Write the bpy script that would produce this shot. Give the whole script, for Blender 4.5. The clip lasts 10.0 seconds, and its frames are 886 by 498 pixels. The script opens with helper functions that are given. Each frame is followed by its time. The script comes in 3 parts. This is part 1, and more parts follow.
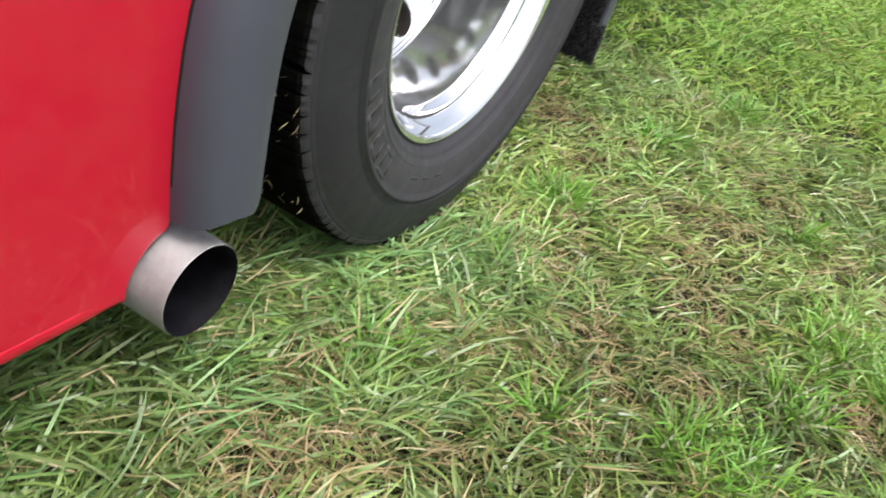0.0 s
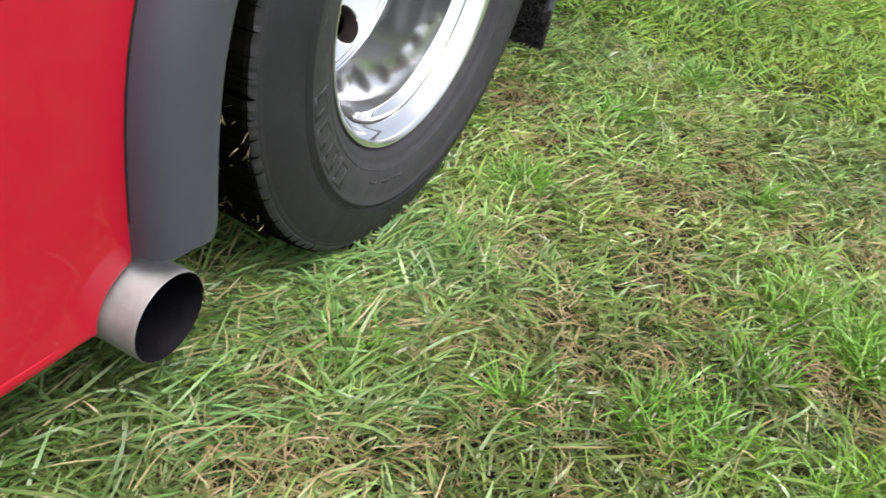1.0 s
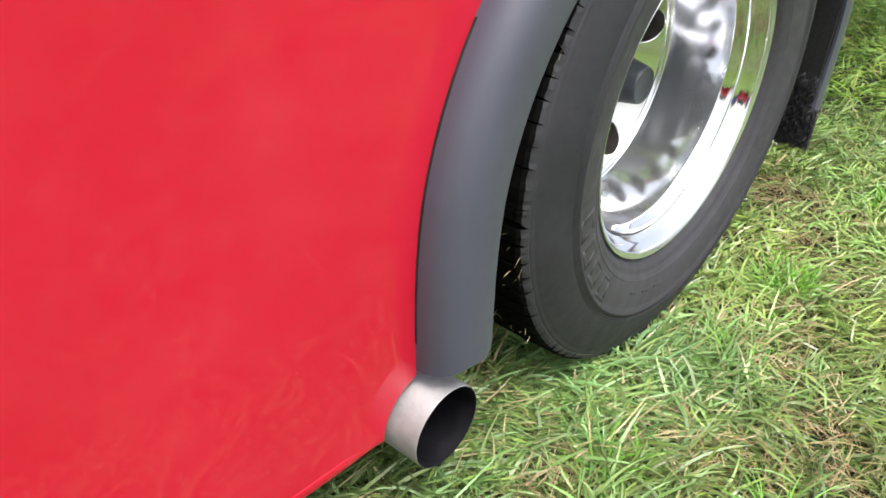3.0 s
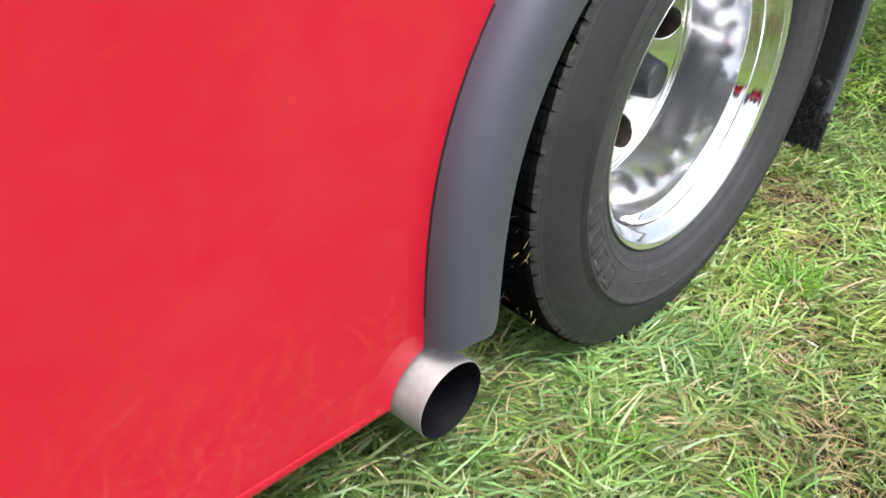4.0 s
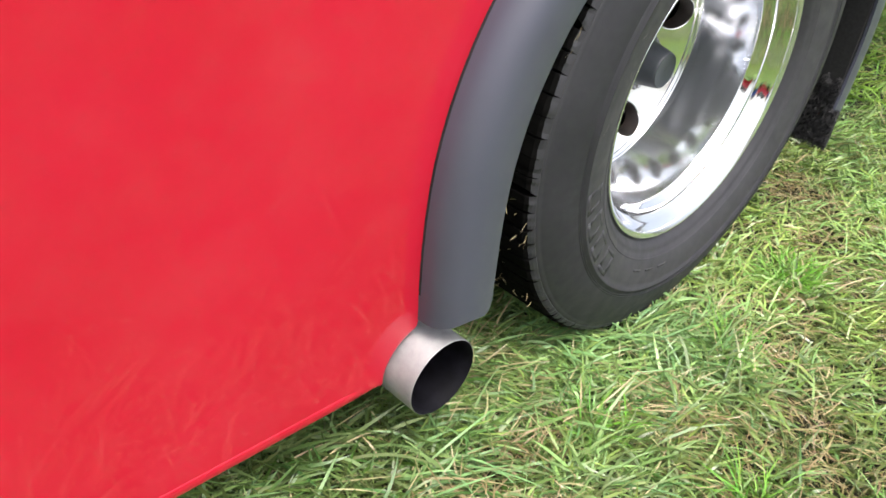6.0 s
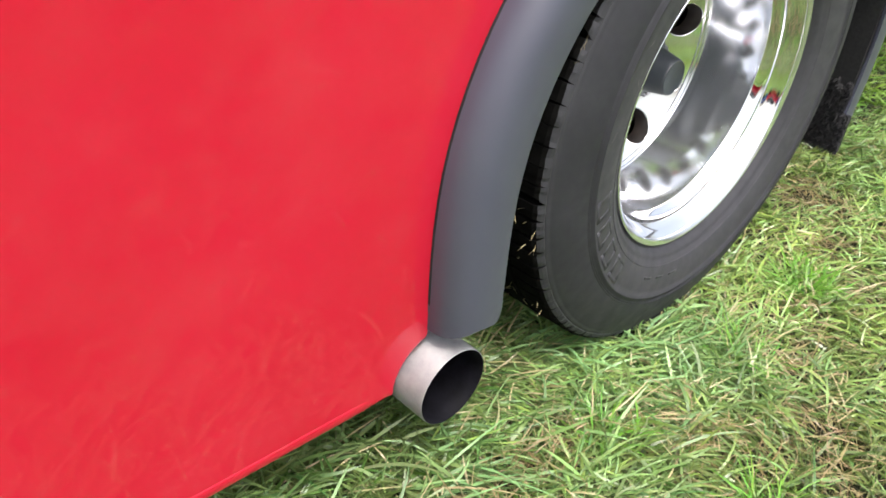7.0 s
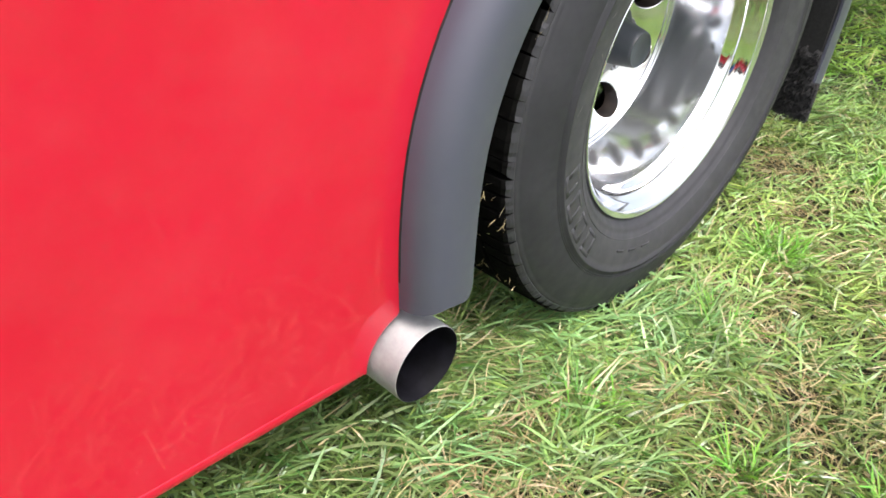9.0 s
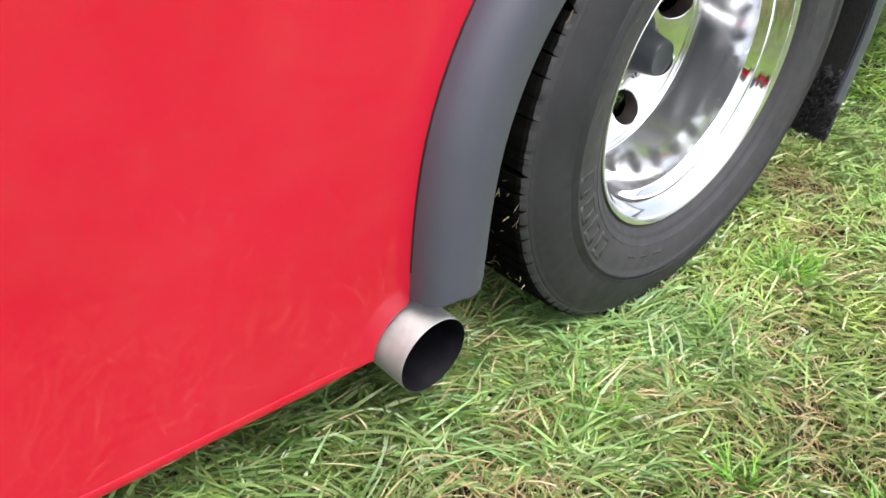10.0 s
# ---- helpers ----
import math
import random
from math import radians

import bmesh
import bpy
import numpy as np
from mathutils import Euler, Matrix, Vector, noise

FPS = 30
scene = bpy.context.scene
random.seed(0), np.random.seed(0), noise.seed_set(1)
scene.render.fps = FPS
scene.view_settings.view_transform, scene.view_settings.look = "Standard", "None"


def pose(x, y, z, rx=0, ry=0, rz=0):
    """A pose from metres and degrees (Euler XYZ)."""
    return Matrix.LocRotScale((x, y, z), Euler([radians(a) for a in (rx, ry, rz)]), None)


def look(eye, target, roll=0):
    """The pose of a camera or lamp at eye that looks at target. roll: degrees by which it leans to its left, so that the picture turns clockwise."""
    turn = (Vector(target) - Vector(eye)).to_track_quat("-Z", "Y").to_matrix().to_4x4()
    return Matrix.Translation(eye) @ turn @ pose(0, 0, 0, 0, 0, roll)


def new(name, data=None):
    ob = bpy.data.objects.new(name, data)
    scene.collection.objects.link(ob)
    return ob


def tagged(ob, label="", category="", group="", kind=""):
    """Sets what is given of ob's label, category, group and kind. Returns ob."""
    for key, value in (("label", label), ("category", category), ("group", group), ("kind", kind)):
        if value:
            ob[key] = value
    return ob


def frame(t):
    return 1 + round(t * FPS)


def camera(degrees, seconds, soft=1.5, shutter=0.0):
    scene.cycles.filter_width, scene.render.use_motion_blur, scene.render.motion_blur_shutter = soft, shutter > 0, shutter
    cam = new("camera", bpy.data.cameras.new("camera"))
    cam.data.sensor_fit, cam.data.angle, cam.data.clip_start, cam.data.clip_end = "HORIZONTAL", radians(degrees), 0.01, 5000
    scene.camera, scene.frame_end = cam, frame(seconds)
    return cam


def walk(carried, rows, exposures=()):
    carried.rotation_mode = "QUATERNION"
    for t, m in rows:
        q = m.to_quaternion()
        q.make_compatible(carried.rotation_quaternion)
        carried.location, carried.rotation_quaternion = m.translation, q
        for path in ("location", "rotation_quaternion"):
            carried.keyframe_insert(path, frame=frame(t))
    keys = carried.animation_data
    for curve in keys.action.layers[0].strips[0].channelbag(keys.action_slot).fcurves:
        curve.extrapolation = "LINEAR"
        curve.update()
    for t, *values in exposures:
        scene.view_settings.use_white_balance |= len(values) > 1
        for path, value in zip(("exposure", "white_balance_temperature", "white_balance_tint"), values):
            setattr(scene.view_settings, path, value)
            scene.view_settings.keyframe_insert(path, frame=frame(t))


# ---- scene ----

# ---------------------------------------------------------------- camera
cam = camera(51.98, 10.0, soft=1.6, shutter=0.18)
# t, x, y, z, yaw, pitch, roll
ROWS = [
    (0.0, 0.5988, -1.3989, 0.8731, 20.86, -31.57, 18.45),
    (0.2, 0.6370, -1.4149, 0.9232, 19.60, -30.42, 17.22),
    (0.3, 0.6526, -1.4163, 0.9340, 18.59, -30.72, 18.01),
    (0.5, 0.6710, -1.4068, 0.9471, 16.34, -30.85, 17.55),
    (0.7, 0.6662, -1.3868, 0.9473, 14.88, -30.81, 17.05),
    (0.8, 0.6624, -1.3872, 0.9519, 16.26, -31.18, 16.42),
    (1.0, 0.6412, -1.4012, 0.9458, 19.81, -32.94, 13.87),
    (1.1, 0.6351, -1.4082, 0.9337, 20.72, -33.12, 14.09),
    (1.2, 0.6308, -1.4176, 0.9321, 21.84, -33.74, 13.66),
    (1.3, 0.6293, -1.4265, 0.9392, 24.93, -34.65, 11.43),
    (1.5, 0.6231, -1.4443, 0.9455, 34.26, -35.32, 4.74),
    (2.0, 0.6244, -1.4590, 0.9517, 36.18, -35.88, 4.64),
    (2.2, 0.6254, -1.4600, 0.9598, 36.24, -35.68, 4.86),
    (2.3, 0.6269, -1.4598, 0.9660, 35.79, -35.21, 5.49),
    (2.5, 0.6236, -1.4483, 0.9850, 36.84, -33.53, 3.99),
    (2.6, 0.6154, -1.4444, 0.9988, 37.98, -32.29, 3.82),
    (2.7, 0.6042, -1.4425, 1.0145, 38.04, -31.76, 4.64),
    (3.8, 0.6594, -1.4639, 1.0657, 39.58, -30.85, 4.35),
    (4.0, 0.6528, -1.4790, 1.0504, 39.47, -31.72, 6.62),
    (4.2, 0.6551, -1.4834, 1.0464, 39.62, -33.54, 8.23),
    (4.5, 0.6607, -1.4791, 1.0434, 39.65, -34.48, 8.64),
    (4.7, 0.6603, -1.4782, 1.0479, 39.77, -33.95, 8.77),
    (5.0, 0.6658, -1.4749, 1.0510, 40.00, -33.48, 8.22),
    (5.2, 0.6681, -1.4764, 1.0548, 40.01, -33.34, 8.53),
    (5.5, 0.6754, -1.4807, 1.0537, 40.23, -33.00, 8.46),
    (5.7, 0.6757, -1.4797, 1.0570, 39.99, -33.10, 8.87),
    (6.8, 0.6814, -1.4754, 1.0613, 40.27, -32.36, 8.98),
    (7.0, 0.6820, -1.4739, 1.0642, 41.17, -32.65, 7.83),
    (7.2, 0.6831, -1.4807, 1.0684, 40.99, -33.83, 7.81),
    (7.5, 0.6810, -1.4906, 1.0714, 42.78, -32.36, 8.48),
    (7.7, 0.6791, -1.4978, 1.0720, 44.16, -32.01, 8.30),
    (8.0, 0.6779, -1.4995, 1.0672, 44.09, -32.54, 8.26),
    (8.2, 0.6787, -1.4910, 1.0660, 43.20, -33.01, 8.45),
    (8.5, 0.6849, -1.4794, 1.0584, 41.30, -33.29, 8.95),
    (8.7, 0.6912, -1.4707, 1.0615, 40.31, -33.36, 8.00),
    (9.0, 0.7021, -1.4615, 1.0581, 39.87, -33.51, 6.74),
    (9.2, 0.7064, -1.4632, 1.0517, 39.77, -33.84, 7.92),
    (9.5, 0.7141, -1.4683, 1.0388, 39.75, -34.10, 8.71),
    (9.7, 0.7156, -1.4729, 1.0429, 40.41, -33.85, 9.39),
    (10.0, 0.7247, -1.4766, 1.0490, 41.10, -33.15, 9.19),
]
EXPOSURES = [(0.0, 0.15), (0.5, 0.09), (1.0, 0.07), (1.5, 0.12), (2.0, 0.20), (2.5, 0.42), (4.0, 0.48), (7.0, 0.50), (7.5, 0.54), (8.0, 0.57), (8.5, 0.65), (9.0, 0.65), (9.5, 0.55), (10.0, 0.53)]
walk(cam, [(t, pose(x, y, z, 90 + pitch, 0, yaw) @ pose(0, 0, 0, 0, 0, roll)) for t, x, y, z, yaw, pitch, roll in ROWS], EXPOSURES)

# ---------------------------------------------------------------- light: a bright overcast sky
SUN_EL, SUN_AZ = radians(66), radians(116)       # azimuth from +y towards +x
world = bpy.data.worlds.new("overcast_sky")
scene.world = world
world.use_nodes = True
wt = world.node_tree
sky = wt.nodes.new("ShaderNodeTexSky")
sky.sky_type, sky.sun_disc = "NISHITA", False
sky.sun_elevation, sky.sun_rotation = SUN_EL, SUN_AZ
sky.air_density, sky.dust_density, sky.ozone_density = 1.0, 6.0, 1.0
pale = wt.nodes.new("ShaderNodeHueSaturation")
pale.inputs["Saturation"].default_value = 0.55
wt.links.new(sky.outputs[0], pale.inputs["Color"])
wt.links.new(pale.outputs[0], wt.nodes["Background"].inputs["Color"])
wt.nodes["Background"].inputs["Strength"].default_value = 0.278
sun = new("sun", bpy.data.lights.new("sun", "SUN"))
sun.data.energy, sun.data.angle, sun.data.color = 1.3, radians(14), (1.0, 0.98, 0.95)
sun.matrix_world = look((math.sin(SUN_AZ) * math.cos(SUN_EL) * 10, math.cos(SUN_AZ) * math.cos(SUN_EL) * 10, math.sin(SUN_EL) * 10), (0, 0, 0))


# ---------------------------------------------------------------- materials
class Nodes:
    """A small builder for node materials."""

    def __init__(self, name):
        self.mat = bpy.data.materials.new(name)
        self.mat.use_nodes = True
        self.tree = self.mat.node_tree
        self.bsdf = self.tree.nodes["Principled BSDF"]

    def node(self, kind, **values):
        n = self.tree.nodes.new(kind)
        for key, value in values.items():
            if key in n.inputs:
                n.inputs[key].default_value = value
        return n

    def link(self, a, b):
        self.tree.links.new(a, b)

    def set(self, **values):
        for key, value in values.items():
            self.bsdf.inputs[key.replace("_", " ")].default_value = value

    def place(self):
        return self.node("ShaderNodeTexCoord").outputs["Object"]

    def noise(self, scale, detail=4.0, rough=0.55, vector=None, stretch=None):
        n = self.node("ShaderNodeTexNoise", Scale=scale, Detail=detail, Roughness=rough)
        v = vector if vector is not None else self.place()
        if stretch:
            m = self.node("ShaderNodeMapping")
            m.inputs["Scale"].default_value = stretch
            self.link(v, m.inputs["Vector"])
            v = m.outputs[0]
        self.link(v, n.inputs["Vector"])
        return n.outputs["Fac"]

    def ramp(self, fac, stops):
        r = self.node("ShaderNodeValToRGB")
        e = r.color_ramp.elements
        while len(e) < len(stops):
            e.new(0.5)
        for one, (at, col) in zip(e, stops):
            one.position = at
            one.color = (*col, 1) if len(col) == 3 else col
        self.link(fac, r.inputs["Fac"])
        return r.outputs["Color"]

    def mix(self, fac, a, b, mode="MIX"):
        m = self.tree.nodes.new("ShaderNodeMix")
        m.data_type, m.blend_type = "RGBA", mode
        for value, socket in ((fac, m.inputs[0]), (a, m.inputs[6]), (b, m.inputs[7])):
            if isinstance(value, (int, float)):
                socket.default_value = value
            elif isinstance(value, tuple):
                socket.default_value = (*value, 1)
            else:
                self.link(value, socket)
        return m.outputs[2]

    def level(self, fac, lo, hi, a=0.0, b=1.0):
        m = self.node("ShaderNodeMapRange")
        for i, v in enumerate((lo, hi, a, b)):
            m.inputs[i + 1].default_value = v
        self.link(fac, m.inputs[0])
        return m.outputs[0]

    def bump(self, height, strength, distance):
        b = self.node("ShaderNodeBump", Strength=strength, Distance=distance)
        self.link(height, b.inputs["Height"])
        self.link(b.outputs[0], self.bsdf.inputs["Normal"])
        return b

    def colour(self, socket):
        self.link(socket, self.bsdf.inputs["Base Color"])

    def rough(self, socket):
        self.link(socket, self.bsdf.inputs["Roughness"])


def red_paint():
    m = Nodes("red_paint")
    large = m.noise(2.3, 3)
    fine = m.noise(90, 3)
    base = m.mix(m.level(large, 0.35, 0.7), (0.450, 0.0085, 0.0255), (0.495, 0.0115, 0.0345))
    dust = m.noise(7, 6, 0.7)
    base = m.mix(m.level(dust, 0.45, 0.8, 0.0, 0.06), base, (0.55, 0.20, 0.19))
    m.colour(base)
    m.rough(m.level(fine, 0.3, 0.7, 0.33, 0.42))
    m.set(Coat_Weight=0.62, Coat_Roughness=0.042)
    m.bsdf.inputs["Specular IOR Level"].default_value = 0.05
    m.bump(m.noise(7, 2), 0.05, 0.01)
    return m.mat


def grey_plastic():
    m = Nodes("grey_plastic")
    large = m.noise(5, 4)
    m.colour(m.ramp(large, [(0.3, (0.054, 0.056, 0.080)), (0.75, (0.068, 0.071, 0.098))]))
    m.rough(m.level(m.noise(30, 4), 0.3, 0.7, 0.36, 0.44))
    m.bump(m.noise(600, 2), 0.05, 0.0006)
    return m.mat


def rubber():
    m = Nodes("tyre_rubber")
    cloud = m.noise(9, 6, 0.65)
    base = m.ramp(cloud, [(0.25, (0.0110, 0.0108, 0.0145)), (0.55, (0.0180, 0.0175, 0.0230)), (0.8, (0.029, 0.028, 0.035))])
    # dust that has settled in the ring round the rim, where the sidewall is flat
    away = m.node("ShaderNodeVectorMath")
    away.operation = "DISTANCE"
    flat = m.node("ShaderNodeVectorMath")
    flat.operation = "MULTIPLY"
    flat.inputs[1].default_value = (0, 1, 1)
    m.link(m.place(), flat.inputs[0])
    m.link(flat.outputs[0], away.inputs[0])
    away.inputs[1].default_value = (0, 0, 0.467)
    ring = m.ramp(away.outputs["Value"], [(0.30, (0.3, 0.3, 0.3)), (0.33, (1, 1, 1)), (0.388, (0.9, 0.9, 0.9)), (0.396, (0, 0, 0)), (0.476, (0, 0, 0)), (0.484, (0.38, 0.38, 0.38))])
    streaks = m.level(m.noise(28, 6, 0.7), 0.25, 0.75, 0.25, 0.9)
    dusty = m.mix(1.0, ring, streaks, "MULTIPLY")
    m.colour(m.mix(dusty, base, (0.051, 0.0495, 0.057)))
    m.rough(m.level(m.noise(40, 5), 0.3, 0.7, 0.55, 0.75))
    m.bump(m.noise(420, 4), 0.12, 0.001)
    return m.mat


def shade_black_rubber():
    m = Nodes("shaded_tread_rubber")
    # near-black: the arch's shade over the tread is put into this colour
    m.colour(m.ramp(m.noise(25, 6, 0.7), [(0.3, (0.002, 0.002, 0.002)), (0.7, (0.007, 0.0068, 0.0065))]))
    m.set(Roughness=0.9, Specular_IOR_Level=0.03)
    m.bump(m.noise(300, 4), 0.2, 0.0015)
    return m.mat


def polished_alloy():
    m = Nodes("polished_alloy")
    m.set(Metallic=1.0)
    m.colour(m.ramp(m.noise(6, 4), [(0.3, (0.80, 0.80, 0.81)), (0.8, (0.88, 0.88, 0.88))]))
    m.rough(m.level(m.noise(18, 5, 0.65), 0.35, 0.75, 0.05, 0.13))
    m.bump(m.noise(35, 3), 0.02, 0.002)
    return m.mat


def dusty_alloy():
    m = Nodes("dusty_alloy")
    m.set(Metallic=0.93)
    m.colour(m.ramp(m.noise(8, 4, 0.6), [(0.3, (0.70, 0.72, 0.76)), (0.7, (0.82, 0.83, 0.86))]))
    m.rough(m.level(m.noise(11, 5, 0.65), 0.35, 0.75, 0.10, 0.19))
    m.bump(m.noise(26, 3, 0.55, stretch=(0.4, 1, 1)), 0.010, 0.002)
    return m.mat


def cap_plastic():
    m = Nodes("cap_plastic")
    m.colour(m.ramp(m.noise(40, 4), [(0.3, (0.024, 0.029, 0.038)), (0.75, (0.038, 0.043, 0.053))]))
    m.set(Roughness=0.45)
    return m.mat


def brushed_steel():
    m = Nodes("weathered_steel_pipe")
    m.set(Metallic=0.45)
    stain = m.noise(24, 6, 0.65)
    m.colour(m.ramp(stain, [(0.25, (0.25, 0.25, 0.255)), (0.5, (0.35, 0.35, 0.355)), (0.8, (0.43, 0.43, 0.435))]))
    m.rough(m.level(m.noise(60, 4, 0.6, stretch=(0.2, 1, 1)), 0.3, 0.7, 0.50, 0.62))
    m.bump(m.noise(140, 4, 0.6, stretch=(0.15, 1, 1)), 0.06, 0.001)
    return m.mat


def soot():
    m = Nodes("soot")
    m.colour(m.ramp(m.noise(35, 5, 0.7), [(0.35, (0.0012, 0.0011, 0.0020)), (0.7, (0.006, 0.0055, 0.0090))]))
    m.set(Roughness=0.7, Specular_IOR_Level=0.12)
    m.bump(m.noise(160, 4), 0.2, 0.0015)
    return m.mat


def black_shade():
    m = Nodes("black_liner")
    m.colour(m.ramp(m.noise(20, 5), [(0.3, (0.008, 0.008, 0.008)), (0.7, (0.02, 0.02, 0.02))]))
    m.set(Roughness=0.8, Specular_IOR_Level=0.15)
    return m.mat


def flap_rubber():
    m = Nodes("bristled_flap_rubber")
    m.colour(m.ramp(m.noise(120, 4, 0.7), [(0.35, (0.004, 0.004, 0.005)), (0.75, (0.022, 0.021, 0.023))]))
    m.set(Roughness=0.6)
    return m.mat


def soil():
    m = Nodes("thatch_and_soil")
    big = m.noise(1.7, 4)
    fine = m.noise(38, 6, 0.7)
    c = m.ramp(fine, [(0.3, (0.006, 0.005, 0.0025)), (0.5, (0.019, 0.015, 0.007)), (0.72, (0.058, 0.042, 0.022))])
    # the far field is seen as closed turf
    far = m.node("ShaderNodeVectorMath")
    far.operation = "LENGTH"
    m.link(m.place(), far.inputs[0])
    turf = m.ramp(m.noise(9, 8, 0.75), [(0.3, (0.05, 0.11, 0.014)), (0.55, (0.13, 0.21, 0.03)), (0.75, (0.24, 0.30, 0.07))])
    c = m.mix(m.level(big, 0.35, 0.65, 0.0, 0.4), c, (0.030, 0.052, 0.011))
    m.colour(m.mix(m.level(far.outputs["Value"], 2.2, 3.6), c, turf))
    m.set(Roughness=0.9)
    m.bump(m.noise(70, 5, 0.7), 0.8, 0.02)
    return m.mat


def grass(name, young, old, straw, gloss=0.28):
    """Blades: 'tone' and 'dry' are carried by each blade, 'run' goes from root to tip."""
    m = Nodes(name)
    tone = m.node("ShaderNodeAttribute")
    tone.attribute_name = "tone"
    dry = m.node("ShaderNodeAttribute")
    dry.attribute_name = "dry"
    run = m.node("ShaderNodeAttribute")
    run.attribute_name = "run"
    hue = m.node("ShaderNodeAttribute")
    hue.attribute_name = "hue"
    pale = m.mix(hue.outputs["Fac"], tuple(c * k for c, k in zip(old, (0.74, 0.97, 1.22))), tuple(c * k for c, k in zip(old, (1.10, 0.99, 0.78))))
    deep = m.mix(hue.outputs["Fac"], tuple(c * k for c, k in zip(young, (0.9, 1.0, 1.4))), tuple(c * k for c, k in zip(young, (2.2, 1.05, 0.9))))
    green = m.mix(tone.outputs["Fac"], deep, pale)
    # darker towards the root: shade low between the blades, put into the colour
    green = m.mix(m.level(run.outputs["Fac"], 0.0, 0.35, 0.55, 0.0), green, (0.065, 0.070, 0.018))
    tan = m.mix(tone.outputs["Fac"], straw, (0.24, 0.140, 0.080))
    c = m.mix(dry.outputs["Fac"], green, tan)
    streak = m.noise(160, 3, 0.6)
    c = m.mix(m.level(streak, 0.3, 0.8, 0.0, 0.16), c, (0.34, 0.44, 0.10))
    m.colour(c)
    m.set(Roughness=gloss)
    thin = m.node("ShaderNodeBsdfTranslucent")
    m.link(c, thin.inputs["Color"])
    both = m.node("ShaderNodeMixShader", Fac=0.14)
    m.link(m.bsdf.outputs[0], both.inputs[1])
    m.link(thin.outputs[0], both.inputs[2])
    m.link(both.outputs[0], m.tree.nodes["Material Output"].inputs["Surface"])
    return m.mat


def plain(name, a, b, rough, scale=20, metallic=0.0):
    m = Nodes(name)
    m.colour(m.ramp(m.noise(scale, 5, 0.6), [(0.3, a), (0.7, b)]))
    m.set(Roughness=rough, Metallic=metallic)
    return m.mat


RED, TRIM, RUBBER, TREAD = red_paint(), grey_plastic(), rubber(), shade_black_rubber()
ALLOY, DUSTY, CAP, STEEL, SOOT = polished_alloy(), dusty_alloy(), cap_plastic(), brushed_steel(), soot()
BLACK, FLAP, SOIL = black_shade(), flap_rubber(), soil()
# near-black hand hole walls: the shade inside the holes, painted on
HOLE_SHADE = plain("shaded_hole_wall", (0.010, 0.008, 0.008), (0.035, 0.026, 0.022), 0.5, 30)
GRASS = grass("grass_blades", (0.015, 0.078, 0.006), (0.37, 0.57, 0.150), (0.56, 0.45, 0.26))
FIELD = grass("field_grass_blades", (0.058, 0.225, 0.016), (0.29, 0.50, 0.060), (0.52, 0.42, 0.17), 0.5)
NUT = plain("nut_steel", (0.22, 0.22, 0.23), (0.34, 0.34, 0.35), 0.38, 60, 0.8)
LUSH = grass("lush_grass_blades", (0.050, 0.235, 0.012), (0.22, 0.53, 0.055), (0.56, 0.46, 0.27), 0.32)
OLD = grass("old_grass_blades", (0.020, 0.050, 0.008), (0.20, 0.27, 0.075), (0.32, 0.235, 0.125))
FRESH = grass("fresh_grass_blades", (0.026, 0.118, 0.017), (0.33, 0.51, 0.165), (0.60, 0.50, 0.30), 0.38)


# ---------------------------------------------------------------- mesh helpers
def part(name, bm, material, parent=None, label="", smooth=True):
    me = bpy.data.meshes.new(name)
    bmesh.ops.recalc_face_normals(bm, faces=bm.faces)
    bm.to_mesh(me)
    bm.free()
    for p in me.polygons:
        p.use_smooth = smooth
    for one in material if isinstance(material, (list, tuple)) else [material]:
        me.materials.append(one)
    ob = new(name, me)
    ob.parent = parent
    return tagged(ob, label)


def sharp_edges(ob, degrees=32):
    me = ob.data
    bm = bmesh.new()
    bm.from_mesh(me)
    for e in bm.edges:
        if len(e.link_faces) == 2 and e.calc_face_angle(0) > radians(degrees):
            e.smooth = False
    bm.to_mesh(me)
    bm.free()
    return ob


def spin(bm, profile, steps=128, closed=False, a0=0.0, a1=2 * math.pi, centre=(0.0, 0.0), mat=0):
    """A surface of revolution about the x axis through centre (y, z), from (x, r) pairs."""
    full = abs(a1 - a0 - 2 * math.pi) < 1e-6
    rings = []
    for i in range(steps if full else steps + 1):
        a = a0 + (a1 - a0) * i / steps
        rings.append([bm.verts.new((x, centre[0] + r * math.cos(a), centre[1] + r * math.sin(a))) for x, r in profile])
    n = len(profile)
    for i in range(steps):
        p, q = rings[i], rings[(i + 1) % len(rings)]
        for k in range(n if closed else n - 1):
            f = bm.faces.new((p[k], p[(k + 1) % n], q[(k + 1) % n], q[k]))
            f.material_index = mat
    return rings


def sweep(bm, sections, closed_ends=True):
    """Joins rings of points, each a closed loop of the same length."""
    rings = [[bm.verts.new(p) for p in s] for s in sections]
    n = len(rings[0])
    for p, q in zip(rings, rings[1:]):
        for k in range(n):
            bm.faces.new((p[k], p[(k + 1) % n], q[(k + 1) % n], q[k]))
    if closed_ends:
        bm.faces.new(rings[0])
        bm.faces.new(rings[-1][::-1])
    return rings


def box(bm, x0, x1, y0, y1, z0, z1):
    v = [bm.verts.new((x, y, z)) for x in (x0, x1) for y in (y0, y1) for z in (z0, z1)]
    for f in ((0, 1, 3, 2), (4, 6, 7, 5), (0, 4, 5, 1), (2, 3, 7, 6), (0, 2, 6, 4), (1, 5, 7, 3)):
        bm.faces.new([v[i] for i in f])
    return v


